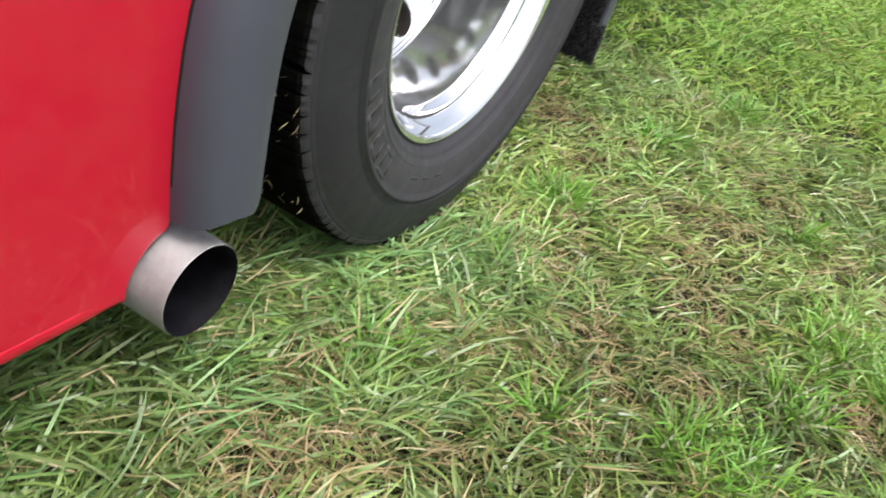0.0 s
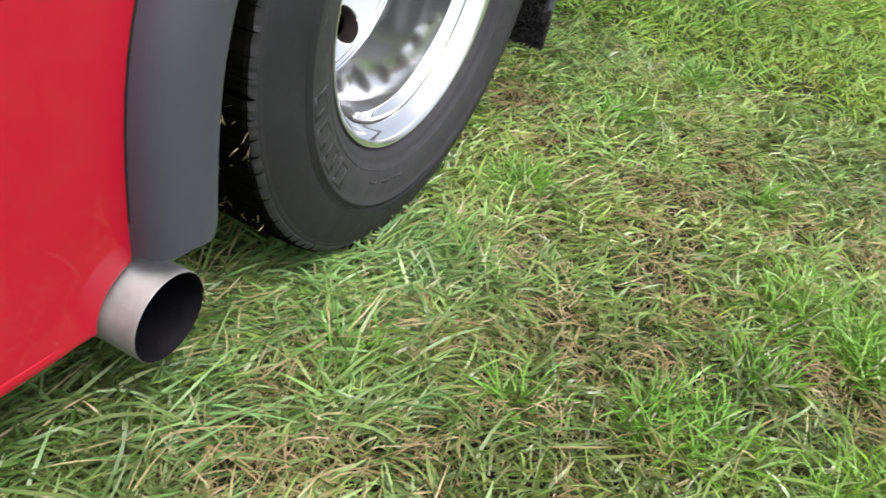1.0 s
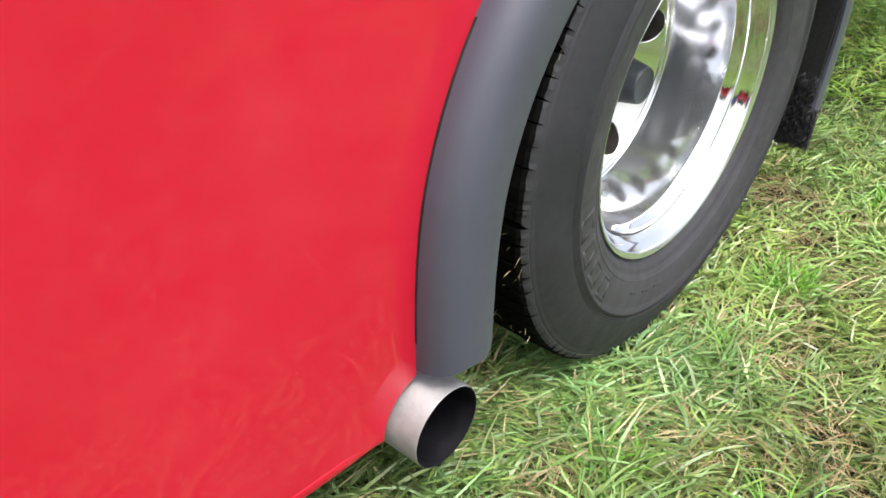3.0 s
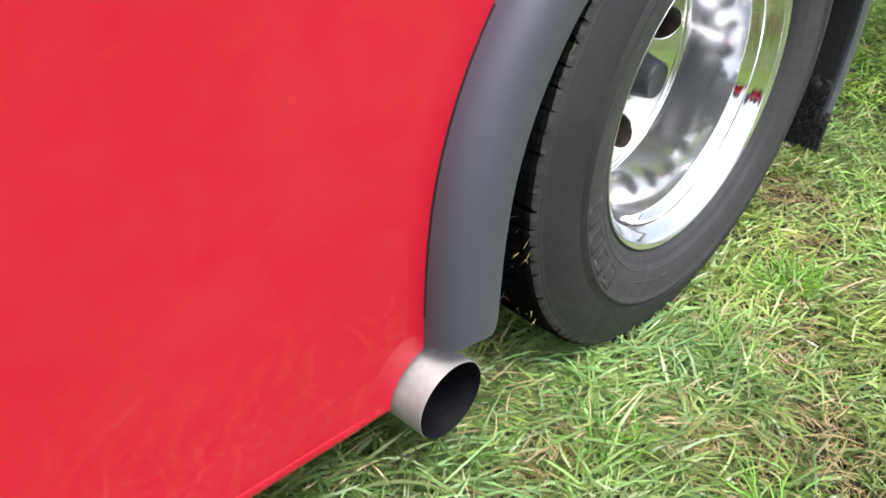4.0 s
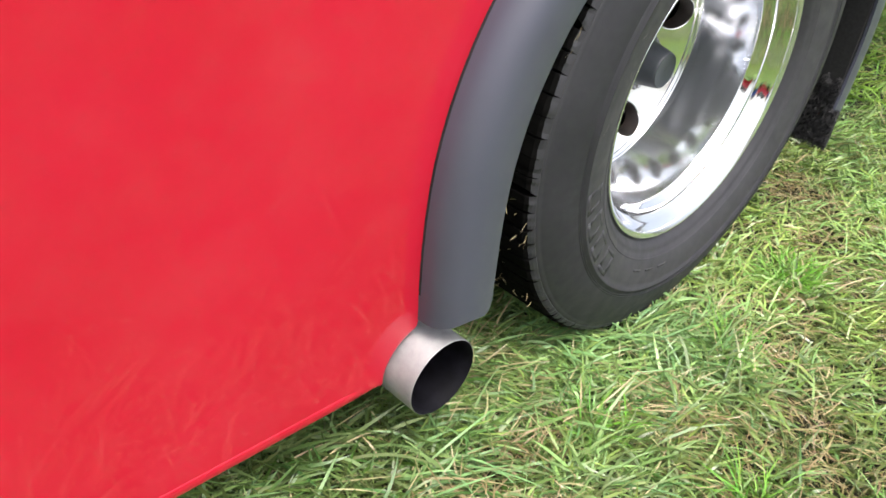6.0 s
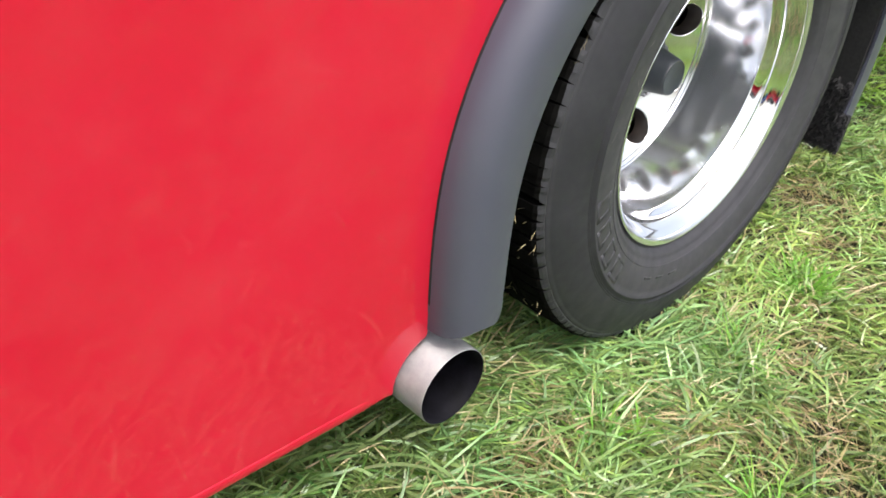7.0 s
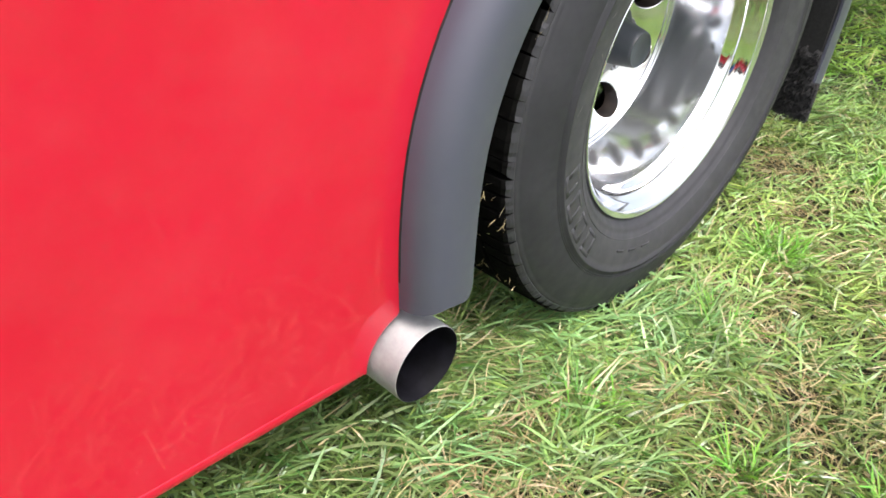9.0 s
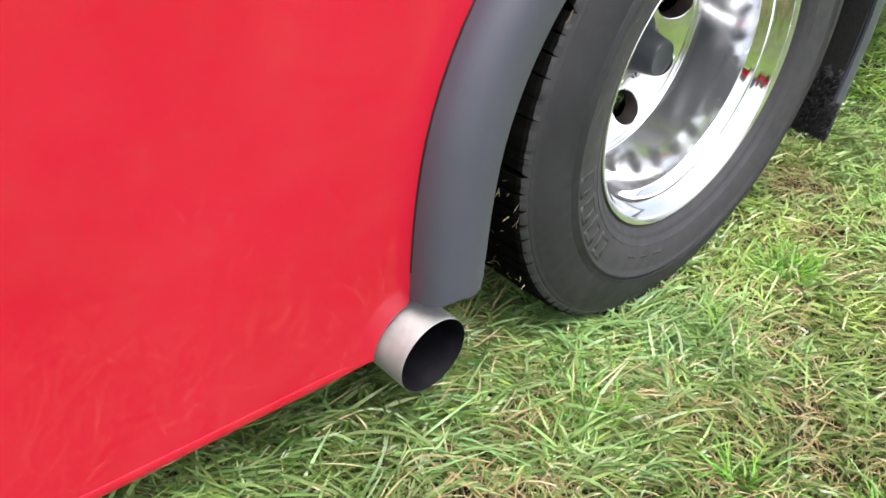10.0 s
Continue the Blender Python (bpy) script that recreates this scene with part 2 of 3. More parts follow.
# ---------------------------------------------------------------- ground
SOIL_Z = -0.055
bm = bmesh.new()
cuts = [-3000, -300, -40, -8] + [-4 + 0.1 * i for i in range(81)] + [8, 40, 300, 3000]
grid = [[bm.verts.new((x, y + 1.0, SOIL_Z + (0.012 * noise.noise((x * 5, y * 5, 0)) if abs(x) < 4.1 and abs(y) < 4.1 else 0))) for y in cuts] for x in cuts]
for i in range(len(cuts) - 1):
    for j in range(len(cuts) - 1):
        bm.faces.new((grid[i][j], grid[i + 1][j], grid[i + 1][j + 1], grid[i][j + 1]))
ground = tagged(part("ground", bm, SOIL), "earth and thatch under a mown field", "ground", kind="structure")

# ---------------------------------------------------------------- the truck
HUB = 0.467           # height of the wheel's axle
PANEL_X, PANEL_Z = -0.02, 0.140
truck = tagged(new("truck"), "red truck with grey wheel arch trim parked on grass", "truck")


def seam(z_or_a):
    """The wheel arch in the side panel: a point (y, z) for an angle from straight ahead (0) over the top (90) to the rear (180)."""
    a = radians(z_or_a)
    c, s = math.cos(a), math.sin(a)
    return (-0.13 * max(-1.0, min(1.0, c * 2.2)) - 0.562 * c, 0.45 + 0.56 * s)


def arch_path():
    """The arch's line from the front foot to the rear foot."""
    foot = [(-0.6775, 0.2620), (-0.6776, 0.2626), (-0.6778, 0.2640), (-0.6781, 0.2660), (-0.6786, 0.2690), (-0.6792, 0.2730), (-0.680, 0.2780), (-0.681, 0.2840), (-0.683, 0.293), (-0.685, 0.31), (-0.690, 0.37), (-0.692, 0.42)]
    top = [seam(a) for a in range(2, 180, 4)]
    return foot + top + [(-y, z + 0.03) for y, z in reversed(foot)]


ARCH = arch_path()

PIPE_Y, PIPE_Z, PIPE_R, PIPE_TIP = -0.657, 0.150, 0.0665, 0.026

# the side panel: an upright sheet with the arch cut out, and a rolled lower edge that runs up round the tailpipe
bm = bmesh.new()
front, REAR = -3.4, 3.0
CUT_R = 0.074
cut = [(PIPE_Y + CUT_R * math.cos(radians(a)), PIPE_Z + CUT_R * math.sin(radians(a))) for a in range(188, 106, -6)]
low = [(front, PANEL_Z)] + cut
outline = low + ARCH[:-11] + [(0.70, 0.72), (REAR, 0.72), (REAR, 2.295), (front, 2.295)]
face = bm.faces.new([bm.verts.new((PANEL_X, y, z)) for y, z in outline])
grown = bmesh.ops.extrude_face_region(bm, geom=[face])
bmesh.ops.translate(bm, vec=(-0.045, 0, 0), verts=[v for v in grown["geom"] if isinstance(v, bmesh.types.BMVert)])
bm.normal_update()
lows = {(round(y, 4), round(z, 4)) for y, z in low}
rolled = [e for e in bm.edges if all((round(v.co.y, 4), round(v.co.z, 4)) in lows and abs(v.co.x - PANEL_X) < 1e-4 for v in e.verts)]
bmesh.ops.bevel(bm, geom=rolled, offset=0.013, segments=6, profile=0.5, affect="EDGES")
panel = sharp_edges(part("side_panel", bm, RED, truck, "glossy red painted side panel"), 35)
for p in panel.data.polygons:
    if p.area > 0.02:
        p.use_smooth = False

# a hem folded along the lower edge
bm = bmesh.new()
hem_path = [(front, PANEL_Z), (-0.82, PANEL_Z), (-0.79, PANEL_Z), (-0.765, PANEL_Z), (-0.740, PANEL_Z)]
sections = []
for i, (y, z) in enumerate(hem_path):
    (ya, za), (yb, zb) = hem_path[max(i - 1, 0)], hem_path[min(i + 1, len(hem_path) - 1)]
    d = Vector((yb - ya, zb - za)).normalized()
    sink = (0.0, 0.0, 0.0004, 0.0014, 0.0045)[i]       # the fold runs out beside the tailpipe
    sections.append([(PANEL_X + px - sink, y - d.y * pr, z + d.x * pr) for px, pr in ((-0.014, 0.000), (-0.009, -0.0012), (-0.0050, 0.0006), (-0.0018, 0.0042), (-0.0001, 0.0085), (0.0007, 0.0130), (0.0008, 0.0170), (0.0005, 0.0205), (0.0001, 0.0235), (-0.004, 0.0240))])
sweep(bm, sections)
part("panel_hem", bm, RED, truck, "folded red hem along the lower edge")

# the arch trim: a moulded band that follows the arch
TRIM_DEEP = 0.097
PROFILE = [(-0.021, 0.004), (-0.006, 0.0035), (0.008, 0.000), (0.020, -0.006), (0.030, -0.015), (0.0365, -0.026), (0.0395, -0.038), (0.0405, -0.050),
           (0.0400, -0.064), (0.0385, -0.078), (0.0365, -0.092), (0.0350, -TRIM_DEEP), (0.031, -TRIM_DEEP), (0.030, -0.088), (0.028, -0.045), (0.012, -0.016), (-0.021, -0.010)]


def lip(r):
    """How much lower the foot ends at a depth from the arch's line."""
    return float(np.interp(-r, (0.0, 0.035, 0.055, 0.075, 0.095), (0.018, 0.010, 0.015, 0.023, 0.026)))


def trim_sections(path):
    out = []
    for i, (y, z) in enumerate(path):
        (ya, za), (yb, zb) = path[max(i - 1, 0)], path[min(i + 1, len(path) - 1)]
        d = Vector((yb - ya, zb - za)).normalized()
        ny, nz = -d.y, d.x                     # away from the wheel
        s = min(sum(math.dist(path[k], path[k + 1]) for k in range(0, i)), sum(math.dist(path[k], path[k + 1]) for k in range(i, len(path) - 1)))
        c = 0.018
        deep = TRIM_DEEP if s >= c else TRIM_DEEP - c + math.sqrt(max(0.0, c * c - (c - s) ** 2))
        flat = 1.0 if y < 0 else 0.78
        if y > 0.35:
            deep = min(deep, 0.078)
        low = max(0.0, 1 - s / 0.045)
        out.append([(x * flat if x > 0 else x, y + ny * max(r, -deep), z + nz * max(r, -deep) - low * lip(max(r, -deep))) for x, r in PROFILE])
    return out


bm = bmesh.new()
rings = sweep(bm, trim_sections(ARCH))
bm.normal_update()
foot = [f for f in bm.faces if len(f.verts) == len(PROFILE)]
trim = sharp_edges(part("wheel_arch_trim", bm, TRIM, truck, "dark grey moulded plastic wheel arch trim"), 50)

# black strip added for the dark of the gap between the panel and the trim
bm = bmesh.new()
sweep(bm, [[(PANEL_X + dx, y - 0.0045 * s * 1.0, z) for dx, s in ((0.004, 1), (0.004, -0.4), (-0.02, -0.4), (-0.02, 1))] for y, z, s in
           [(y, z, 1 if y < 0 else -1) for y, z in ARCH]])
part("arch_gap_strip", bm, BLACK, truck, "black strip standing in for the dark gap along the arch")

# wheel well liner and closed underbody
bm = bmesh.new()
inner = [(y * 0.93, z - 0.02) for y, z in ARCH]
rows = [[bm.verts.new((x, y, z)) for y, z in inner] for x in (-0.03, -0.75)]
for k in range(len(inner) - 1):
    bm.faces.new((rows[0][k], rows[0][k + 1], rows[1][k + 1], rows[1][k]))
bm.faces.new(rows[1])
box(bm, -0.80, -0.085, -0.625, -0.61, 0.03, 0.40)
box(bm, -0.80, -0.785, -0.62, 0.70, 0.02, 1.0)
part("wheel_well", bm, BLACK, truck, "black wheel well liner", smooth=False)
bm = bmesh.new()
box(bm, -2.42, -0.08, front + 0.04, -0.75, 0.30, 2.20)
box(bm, -2.42, -0.80, -0.75, 0.76, 0.45, 2.20)
box(bm, -0.80, -0.08, -0.75, 0.76, 1.05, 2.20)
box(bm, -2.42, -0.08, 0.76, REAR - 0.04, 0.74, 2.20)
part("underbody", bm, BLACK, truck, "black underbody and chassis", smooth=False)
for name, dims in (("roof", (-2.46, PANEL_X, front, REAR, 2.30, 2.33)), ("far_side_panel", (-2.46, -2.43, front, REAR, PANEL_Z, 2.299)),
                   ("end_panel", (-2.429, -0.066, front, front + 0.03, PANEL_Z, 2.299)), ("end_panel", (-2.429, -0.066, REAR - 0.03, REAR, 0.72, 2.299))):
    bm = bmesh.new()
    v = box(bm, *dims)
    bmesh.ops.bevel(bm, geom=bm.edges[:], offset=0.008, segments=2, affect="EDGES")
    part(name, bm, RED, truck)

# exhaust: a wide round tailpipe through the corner of the panel
bm = bmesh.new()
spin(bm, [(-0.22, PIPE_R), (-0.10, PIPE_R), (PIPE_TIP - 0.0015, PIPE_R), (PIPE_TIP - 0.0004, PIPE_R - 0.0003), (PIPE_TIP, PIPE_R - 0.0008)], 96, centre=(PIPE_Y, PIPE_Z))
pipe = sharp_edges(part("exhaust_pipe", bm, STEEL, truck, "wide dull steel exhaust tailpipe"), 40)
bm = bmesh.new()
spin(bm, [(PIPE_TIP, PIPE_R - 0.0008), (PIPE_TIP - 0.0006, PIPE_R - 0.0020), (PIPE_TIP - 0.03, PIPE_R - 0.003), (-0.10, PIPE_R - 0.004), (-0.22, PIPE_R - 0.004), (-0.22, 0.001)], 96, centre=(PIPE_Y, PIPE_Z))
part("pipe_bore", bm, SOOT, pipe, "sooty black bore")

# ---- wheel
TYRE_R = 0.503


def ring_profile():
    """Half of the tyre in section, (x, r), from the bead at the rim out over the sidewall to the tread and back on the inner side."""
    outer = [(-0.004, 0.296), (0.000, 0.302), (0.004, 0.306), (0.010, 0.312), (0.014, 0.318), (0.0145, 0.3225), (0.017, 0.325),
             (0.022, 0.338), (0.026, 0.352), (0.0285, 0.366), (0.030, 0.380), (0.0305, 0.392), (0.0330, 0.394), (0.0330, 0.3965),
             (0.0300, 0.3985), (0.0295, 0.412), (0.027, 0.428), (0.023, 0.443), (0.0185, 0.457), (0.0140, 0.468), (0.0108, 0.4765), (0.0094, 0.4785), (0.0092, 0.4805),
             (0.0060, 0.4865), (0.0010, 0.4885), (-0.006, 0.4890)]
    return outer


bm = bmesh.new()
side = ring_profile()
back = [(-0.286 - x, r) for x, r in reversed(side)]
spin(bm, side + [(-0.0055, 0.484), (-0.143, 0.486), (-0.2805, 0.484)] + back, 160, centre=(0, HUB))
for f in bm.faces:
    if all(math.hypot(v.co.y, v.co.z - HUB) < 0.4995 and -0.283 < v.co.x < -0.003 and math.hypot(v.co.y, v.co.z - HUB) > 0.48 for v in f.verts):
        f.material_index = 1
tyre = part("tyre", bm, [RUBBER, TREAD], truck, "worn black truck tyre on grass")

# tread: worn shoulder blocks with cuts between them, and three ribs
worn = random.Random(21)
inner = bmesh.new()


def block_sides(bm):
    """The sidewall's rubber on the flanks, shade-black tread rubber elsewhere."""
    bm.normal_update()
    for f in bm.faces:
        c = f.calc_center_median()
        f.material_index = 1 if math.hypot(c.y, c.z - HUB) < 0.4975 and (c.x > 0.0005 or c.x < -0.2865) else 0


count = 96
for i in range(count):
    a0 = 2 * math.pi * i / count
    a1 = a0 + 2 * math.pi / count * 0.998
    gap = worn.choice((0.05, 0.10, 0.14, 0.20, 0.28, 0.40))
    shuts = (1.0, 1 - 0.35 * gap, 1 - 0.75 * gap, 1 - gap)
    slant = worn.uniform(-0.010, 0.030)
    for x0, x1 in ((0.0, -0.058), (-0.286, -0.228)):
        way = 1 if x0 > x1 else -1
        sect = []
        for k in range(5):
            a = a0 + (a1 - a0) * k / 4
            chip = worn.uniform(0.0, 0.0030)
            loop = []
            for x, r, shut in ((0.004, 0.478, 1.0), (0.0072 - chip * 0.4, 0.4880, 1.0), (0.0052 - chip, 0.4940, shuts[1]), (0.0016 - chip, 0.4985 - 0.3 * chip, shuts[2]), (-0.006, TYRE_R - 0.5 * chip, shuts[3]),
                               (x1 - x0, TYRE_R + 0.001, shuts[3]), (x1 - x0, 0.478, 1.0)):
                b = a0 + (a - a0) * shut + slant * (1 - shut)
                loop.append((x0 + (x if abs(x) > 0.05 else way * x), r * math.cos(b), HUB + r * math.sin(b)))
            sect.append(loop)
        bm = bmesh.new() if x0 == 0.0 else inner
        sweep(bm, sect)
        if x0 == 0.0:
            block_sides(bm)
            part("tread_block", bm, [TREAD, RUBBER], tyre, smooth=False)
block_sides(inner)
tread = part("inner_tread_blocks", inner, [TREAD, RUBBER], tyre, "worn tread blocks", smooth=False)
tagged(tread, kind="stuff")
for x in (-0.088, -0.143, -0.198):
    bm = bmesh.new()
    spin(bm, [(x - 0.022, 0.484), (x - 0.021, TYRE_R + 0.002), (x + 0.021, TYRE_R + 0.002), (x + 0.022, 0.484)], 128, centre=(0, HUB))
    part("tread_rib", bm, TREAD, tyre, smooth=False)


def side_x(r):
    """How far the sidewall stands out at a radius."""
    pts = [p for p in ring_profile() if p[1] > 0.31]
    for (xa, ra), (xb, rb) in zip(pts, pts[1:]):
        if ra <= r <= rb:
            return xa + (xb - xa) * (r - ra) / max(rb - ra, 1e-6)
    return 0.03


def raised(bm, a0, a1, r0, r1, height=0.0016, na=6, nr=4):
    """A raised patch on the sidewall between two angles (degrees) and two radii."""
    top = [[None] * (nr + 1) for _ in range(na + 1)]
    low_ = [[None] * (nr + 1) for _ in range(na + 1)]
    for i in range(na + 1):
        for k in range(nr + 1):
            a, r = radians(a0 + (a1 - a0) * i / na), r0 + (r1 - r0) * k / nr
            x = side_x(r)
            top[i][k] = bm.verts.new((x + height, r * math.cos(a), HUB + r * math.sin(a)))
            low_[i][k] = bm.verts.new((x - 0.001, r * math.cos(a), HUB + r * math.sin(a)))
    for i in range(na):
        for k in range(nr):
            bm.faces.new((top[i][k], top[i + 1][k], top[i + 1][k + 1], top[i][k + 1]))
    edge = [(i, 0) for i in range(na)] + [(na, k) for k in range(nr)] + [(i, nr) for i in range(na, 0, -1)] + [(0, k) for k in range(nr, 0, -1)]
    for (i, k), (j, l) in zip(edge, edge[1:] + edge[:1]):
        bm.faces.new((top[i][k], low_[i][k], low_[j][l], top[j][l]))


# plain moulded shapes where the maker's word stands on the sidewall
for mid in (-164, -154.5, -145, -135.5):
    bm = bmesh.new()
    for a0, a1, r0, r1 in ((-3.4, 3.4, 0.343, 0.351), (-3.4, 3.4, 0.380, 0.388), (-3.4, -1.9, 0.351, 0.380), (1.9, 3.4, 0.351, 0.380)):
        raised(bm, mid + a0, mid + a1, r0, r1, 0.00025, 3, 2)
    part("sidewall_mark", bm, RUBBER, tyre)
for mid in (-112, -104, -96):
    bm = bmesh.new()
    raised(bm, mid - 2.4, mid + 2.4, 0.352, 0.357, 0.0004, 4, 1)
    part("sidewall_small_mark", bm, RUBBER, tyre)
# pale scuffs on the sidewall
SCUFF = plain("pale_scuff", (0.10, 0.10, 0.095), (0.17, 0.165, 0.155), 0.8, 200)
for a0, a1, r0, dr in ((-186, -183, 0.374, 0.010), (-199, -196.5, 0.362, -0.014), (-208, -206, 0.372, 0.008), (-62, -58, 0.455, 0.004), (-84, -81, 0.418, -0.003)):
    bm = bmesh.new()
    rail = []
    for k in range(7):
        a, r = radians(a0 + (a1 - a0) * k / 6), r0 + dr * (k / 6) ** 2
        w = 0.0012 * math.sin(math.pi * (k + 0.5) / 7)
        rail.append([bm.verts.new((side_x(q) + 0.0008, q * math.cos(a), HUB + q * math.sin(a))) for q in (r - w, r + w)])
    for p, q in zip(rail, rail[1:]):
        bm.faces.new((p[0], p[1], q[1], q[0]))
    part("scuff", bm, SCUFF, tyre)
# fine moulded rings
for r in (0.3335, 0.4045, 0.4085):
    bm = bmesh.new()
    x = side_x(r)
    spin(bm, [(x - 0.001, r - 0.0012), (x + 0.0011, r - 0.0004), (x + 0.0011, r + 0.0004), (x - 0.001, r + 0.0012)], 160, centre=(0, HUB))
    part("sidewall_ring", bm, RUBBER, tyre)

# rim: flange, stepped bands, barrel and disc with round hand holes
bm = bmesh.new()
flange = [(-0.012, 0.2975), (-0.004, 0.2988), (0.0020, 0.2984), (0.0038, 0.2974), (0.0040, 0.2962), (0.0030, 0.2942), (0.0004, 0.2898), (-0.0012, 0.2872), (-0.0024, 0.2866), (-0.0034, 0.2868), (-0.0045, 0.2855),
          (-0.018, 0.2772), (-0.0300, 0.2694), (-0.0310, 0.2678), (-0.0322, 0.2670), (-0.0336, 0.2674), (-0.0440, 0.2598), (-0.0530, 0.2527), (-0.0545, 0.2519), (-0.0555, 0.2517)]
spin(bm, flange, 192, centre=(0, HUB))
for f in bm.faces:
    c = f.calc_center_median()
    f.material_index = 1 if math.hypot(c.y, c.z - HUB) > 0.2868 else 0
rim = part("rim", bm, [ALLOY, DUSTY], truck, "polished alloy truck rim with round hand holes")
bm = bmesh.new()
spin(bm, [(-0.0555, 0.2517), (-0.0570, 0.2515), (-0.11, 0.2498), (-0.145, 0.2484), (-0.168, 0.2470), (-0.180, 0.2456), (-0.1850, 0.2444), (-0.1862, 0.2434), (-0.1850, 0.2420), (-0.1853, 0.2406), (-0.1880, 0.2392), (-0.190, 0.2370)], 192, centre=(0, HUB))
part("barrel", bm, DUSTY, rim, "dusty polished rim barrel")
for x, r, thick in ((-0.1835, 0.2440, 0.0022), (-0.1895, 0.2375, 0.0030)):
    bm = bmesh.new()
    spin(bm, [(x + thick * math.cos(q * math.pi / 6), r + thick * math.sin(q * math.pi / 6)) for q in range(12)], 160, closed=True, centre=(0, HUB))
    part("disc_bead", bm, ALLOY, rim, "polished bead where disc meets barrel")

HOLES, HOLE_R, HOLE_AT = 10, 0.0345, 0.1985
HOLE_TURN = -23.0
R_IN, R_OUT = 0.075, 0.2370


def disc_x(r):
    """The dished face of the disc: flat round the hub, rising to the barrel."""
    t = max(0.0, (r - 0.150) / (R_OUT - 0.150))
    return -0.236 + 0.046 * t ** 1.15


bm = bmesh.new()
step = 2 * math.pi / HOLES
for h in range(HOLES):
    mid = radians(HOLE_TURN) + h * step
    n = 48
    border = []
    per = n // 4
    for k in range(per):
        border.append((R_OUT, -step / 2 + step * k / per))
    for k in range(per):
        border.append((R_OUT + (R_IN - R_OUT) * k / per, step / 2))
    for k in range(per):
        border.append((R_IN, step / 2 - step * k / per))
    for k in range(per):
        border.append((R_IN + (R_OUT - R_IN) * k / per, -step / 2))
    flat = [(r * math.cos(b), r * math.sin(b)) for r, b in border]
    hole = []
    for u, v in flat:
        g = math.atan2(v, u - HOLE_AT)
        hole.append((HOLE_AT + HOLE_R * math.cos(g), HOLE_R * math.sin(g)))
    rings = []
    for t, drop in ((0.0, 0.0), (0.35, 0.0), (0.75, 0.0), (0.93, 0.0), (0.985, 0.0), (1.0, 0.0012), (1.02, 0.004), (1.02, 0.034)):
        ring = []
        for (u0, v0), (u1, v1) in zip(flat, hole):
            u, v = u0 + (u1 - u0) * min(t, 1.0), v0 + (v1 - v0) * min(t, 1.0)
            if t > 1:
                u, v = HOLE_AT + (u1 - HOLE_AT) * 0.95, v1 * 0.95
            r, b = math.hypot(u, v), math.atan2(v, u) + mid
            ring.append(bm.verts.new((disc_x(r) - drop, r * math.cos(b), HUB + r * math.sin(b))))
        rings.append(ring)
    for p, q in zip(rings, rings[1:]):
        for k in range(n):
            f = bm.faces.new((p[k], p[(k + 1) % n], q[(k + 1) % n], q[k]))
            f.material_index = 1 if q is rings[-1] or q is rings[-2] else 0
bmesh.ops.remove_doubles(bm, verts=bm.verts, dist=1e-5)
part("disc", bm, [ALLOY, HOLE_SHADE], rim, "polished disc with round hand holes")
bm = bmesh.new()
spin(bm, [(-0.1008, 0.0005), (-0.1008, 0.0300), (-0.1000, 0.0312), (-0.0990, 0.0322), (-0.0992, 0.0336), (-0.1015, 0.0350), (-0.106, 0.0362), (-0.150, 0.0440), (-0.160, 0.0465), (-0.1640, 0.0500), (-0.1660, 0.0640), (-0.1690, 0.0700), (-0.1960, 0.0760), (-0.2000, 0.0800), (-0.2020, 0.0960), (-0.2060, 0.1010), (-0.240, 0.104)], 72, centre=(0, HUB))
sharp_edges(part("hub_cap", bm, CAP, rim, "grey tapered plastic hub cap"), 40)
for h in range(HOLES):
    a = radians(HOLE_TURN + 18) + h * step
    bm = bmesh.new()
    spin(bm, [(-0.240, 0.0175), (-0.2300, 0.0175), (-0.2285, 0.0160), (-0.2280, 0.0150), (-0.2080, 0.0148), (-0.2050, 0.0125), (-0.2050, 0.0090), (-0.2000, 0.0085), (-0.1990, 0.0070), (-0.1990, 0.0005)], 6, a0=a, a1=a + 2 * math.pi,
         centre=(0.134 * math.cos(a), HUB + 0.134 * math.sin(a)))
    part("wheel_nut", bm, NUT, rim, "grey steel wheel nut" if h == 0 else "", smooth=False)
bm = bmesh.new()
spin(bm, [(-0.285, 0.001), (-0.285, 0.25)], 48, centre=(0, HUB))
part("brake_drum", bm, BLACK, rim, "dark brake drum behind the disc")

# mud flap behind the wheel
bm = bmesh.new()
FLAP_Y, FLAP_X, FLAP_Z = 0.600, 0.041, 0.208
box(bm, -0.42, FLAP_X, FLAP_Y, FLAP_Y + 0.010, FLAP_Z, 0.30)
box(bm, -0.42, 0.022, FLAP_Y, FLAP_Y + 0.010, 0.3005, 0.75)
flap = part("mud_flap", bm, FLAP, truck, "black bristled rubber mud flap", smooth=False)
rnd = random.Random(4)
bm = bmesh.new()
for i in range(3000):
    x, z = rnd.uniform(-0.25, FLAP_X), FLAP_Z + 0.17 * rnd.random() ** 1.6
    if z > 0.30 and x > 0.026:
        continue
    w, l = rnd.uniform(0.0018, 0.0034), rnd.uniform(0.008, 0.018)
    dx, dz = rnd.uniform(-0.006, 0.006), rnd.uniform(-0.010, 0.001)
    tip = bm.verts.new((x + dx, FLAP_Y - l, z + dz))
    tri = [bm.verts.new((x + w * math.cos(q), FLAP_Y + 0.001, z + w * math.sin(q))) for q in (0.5, 2.6, 4.7)]
    for k in range(3):
        bm.faces.new((tri[k], tri[(k + 1) % 3], tip))
tagged(part("bristles", bm, FLAP, flap, smooth=False), kind="stuff")


# ---------------------------------------------------------------- grass
rng = np.random.default_rng(11)
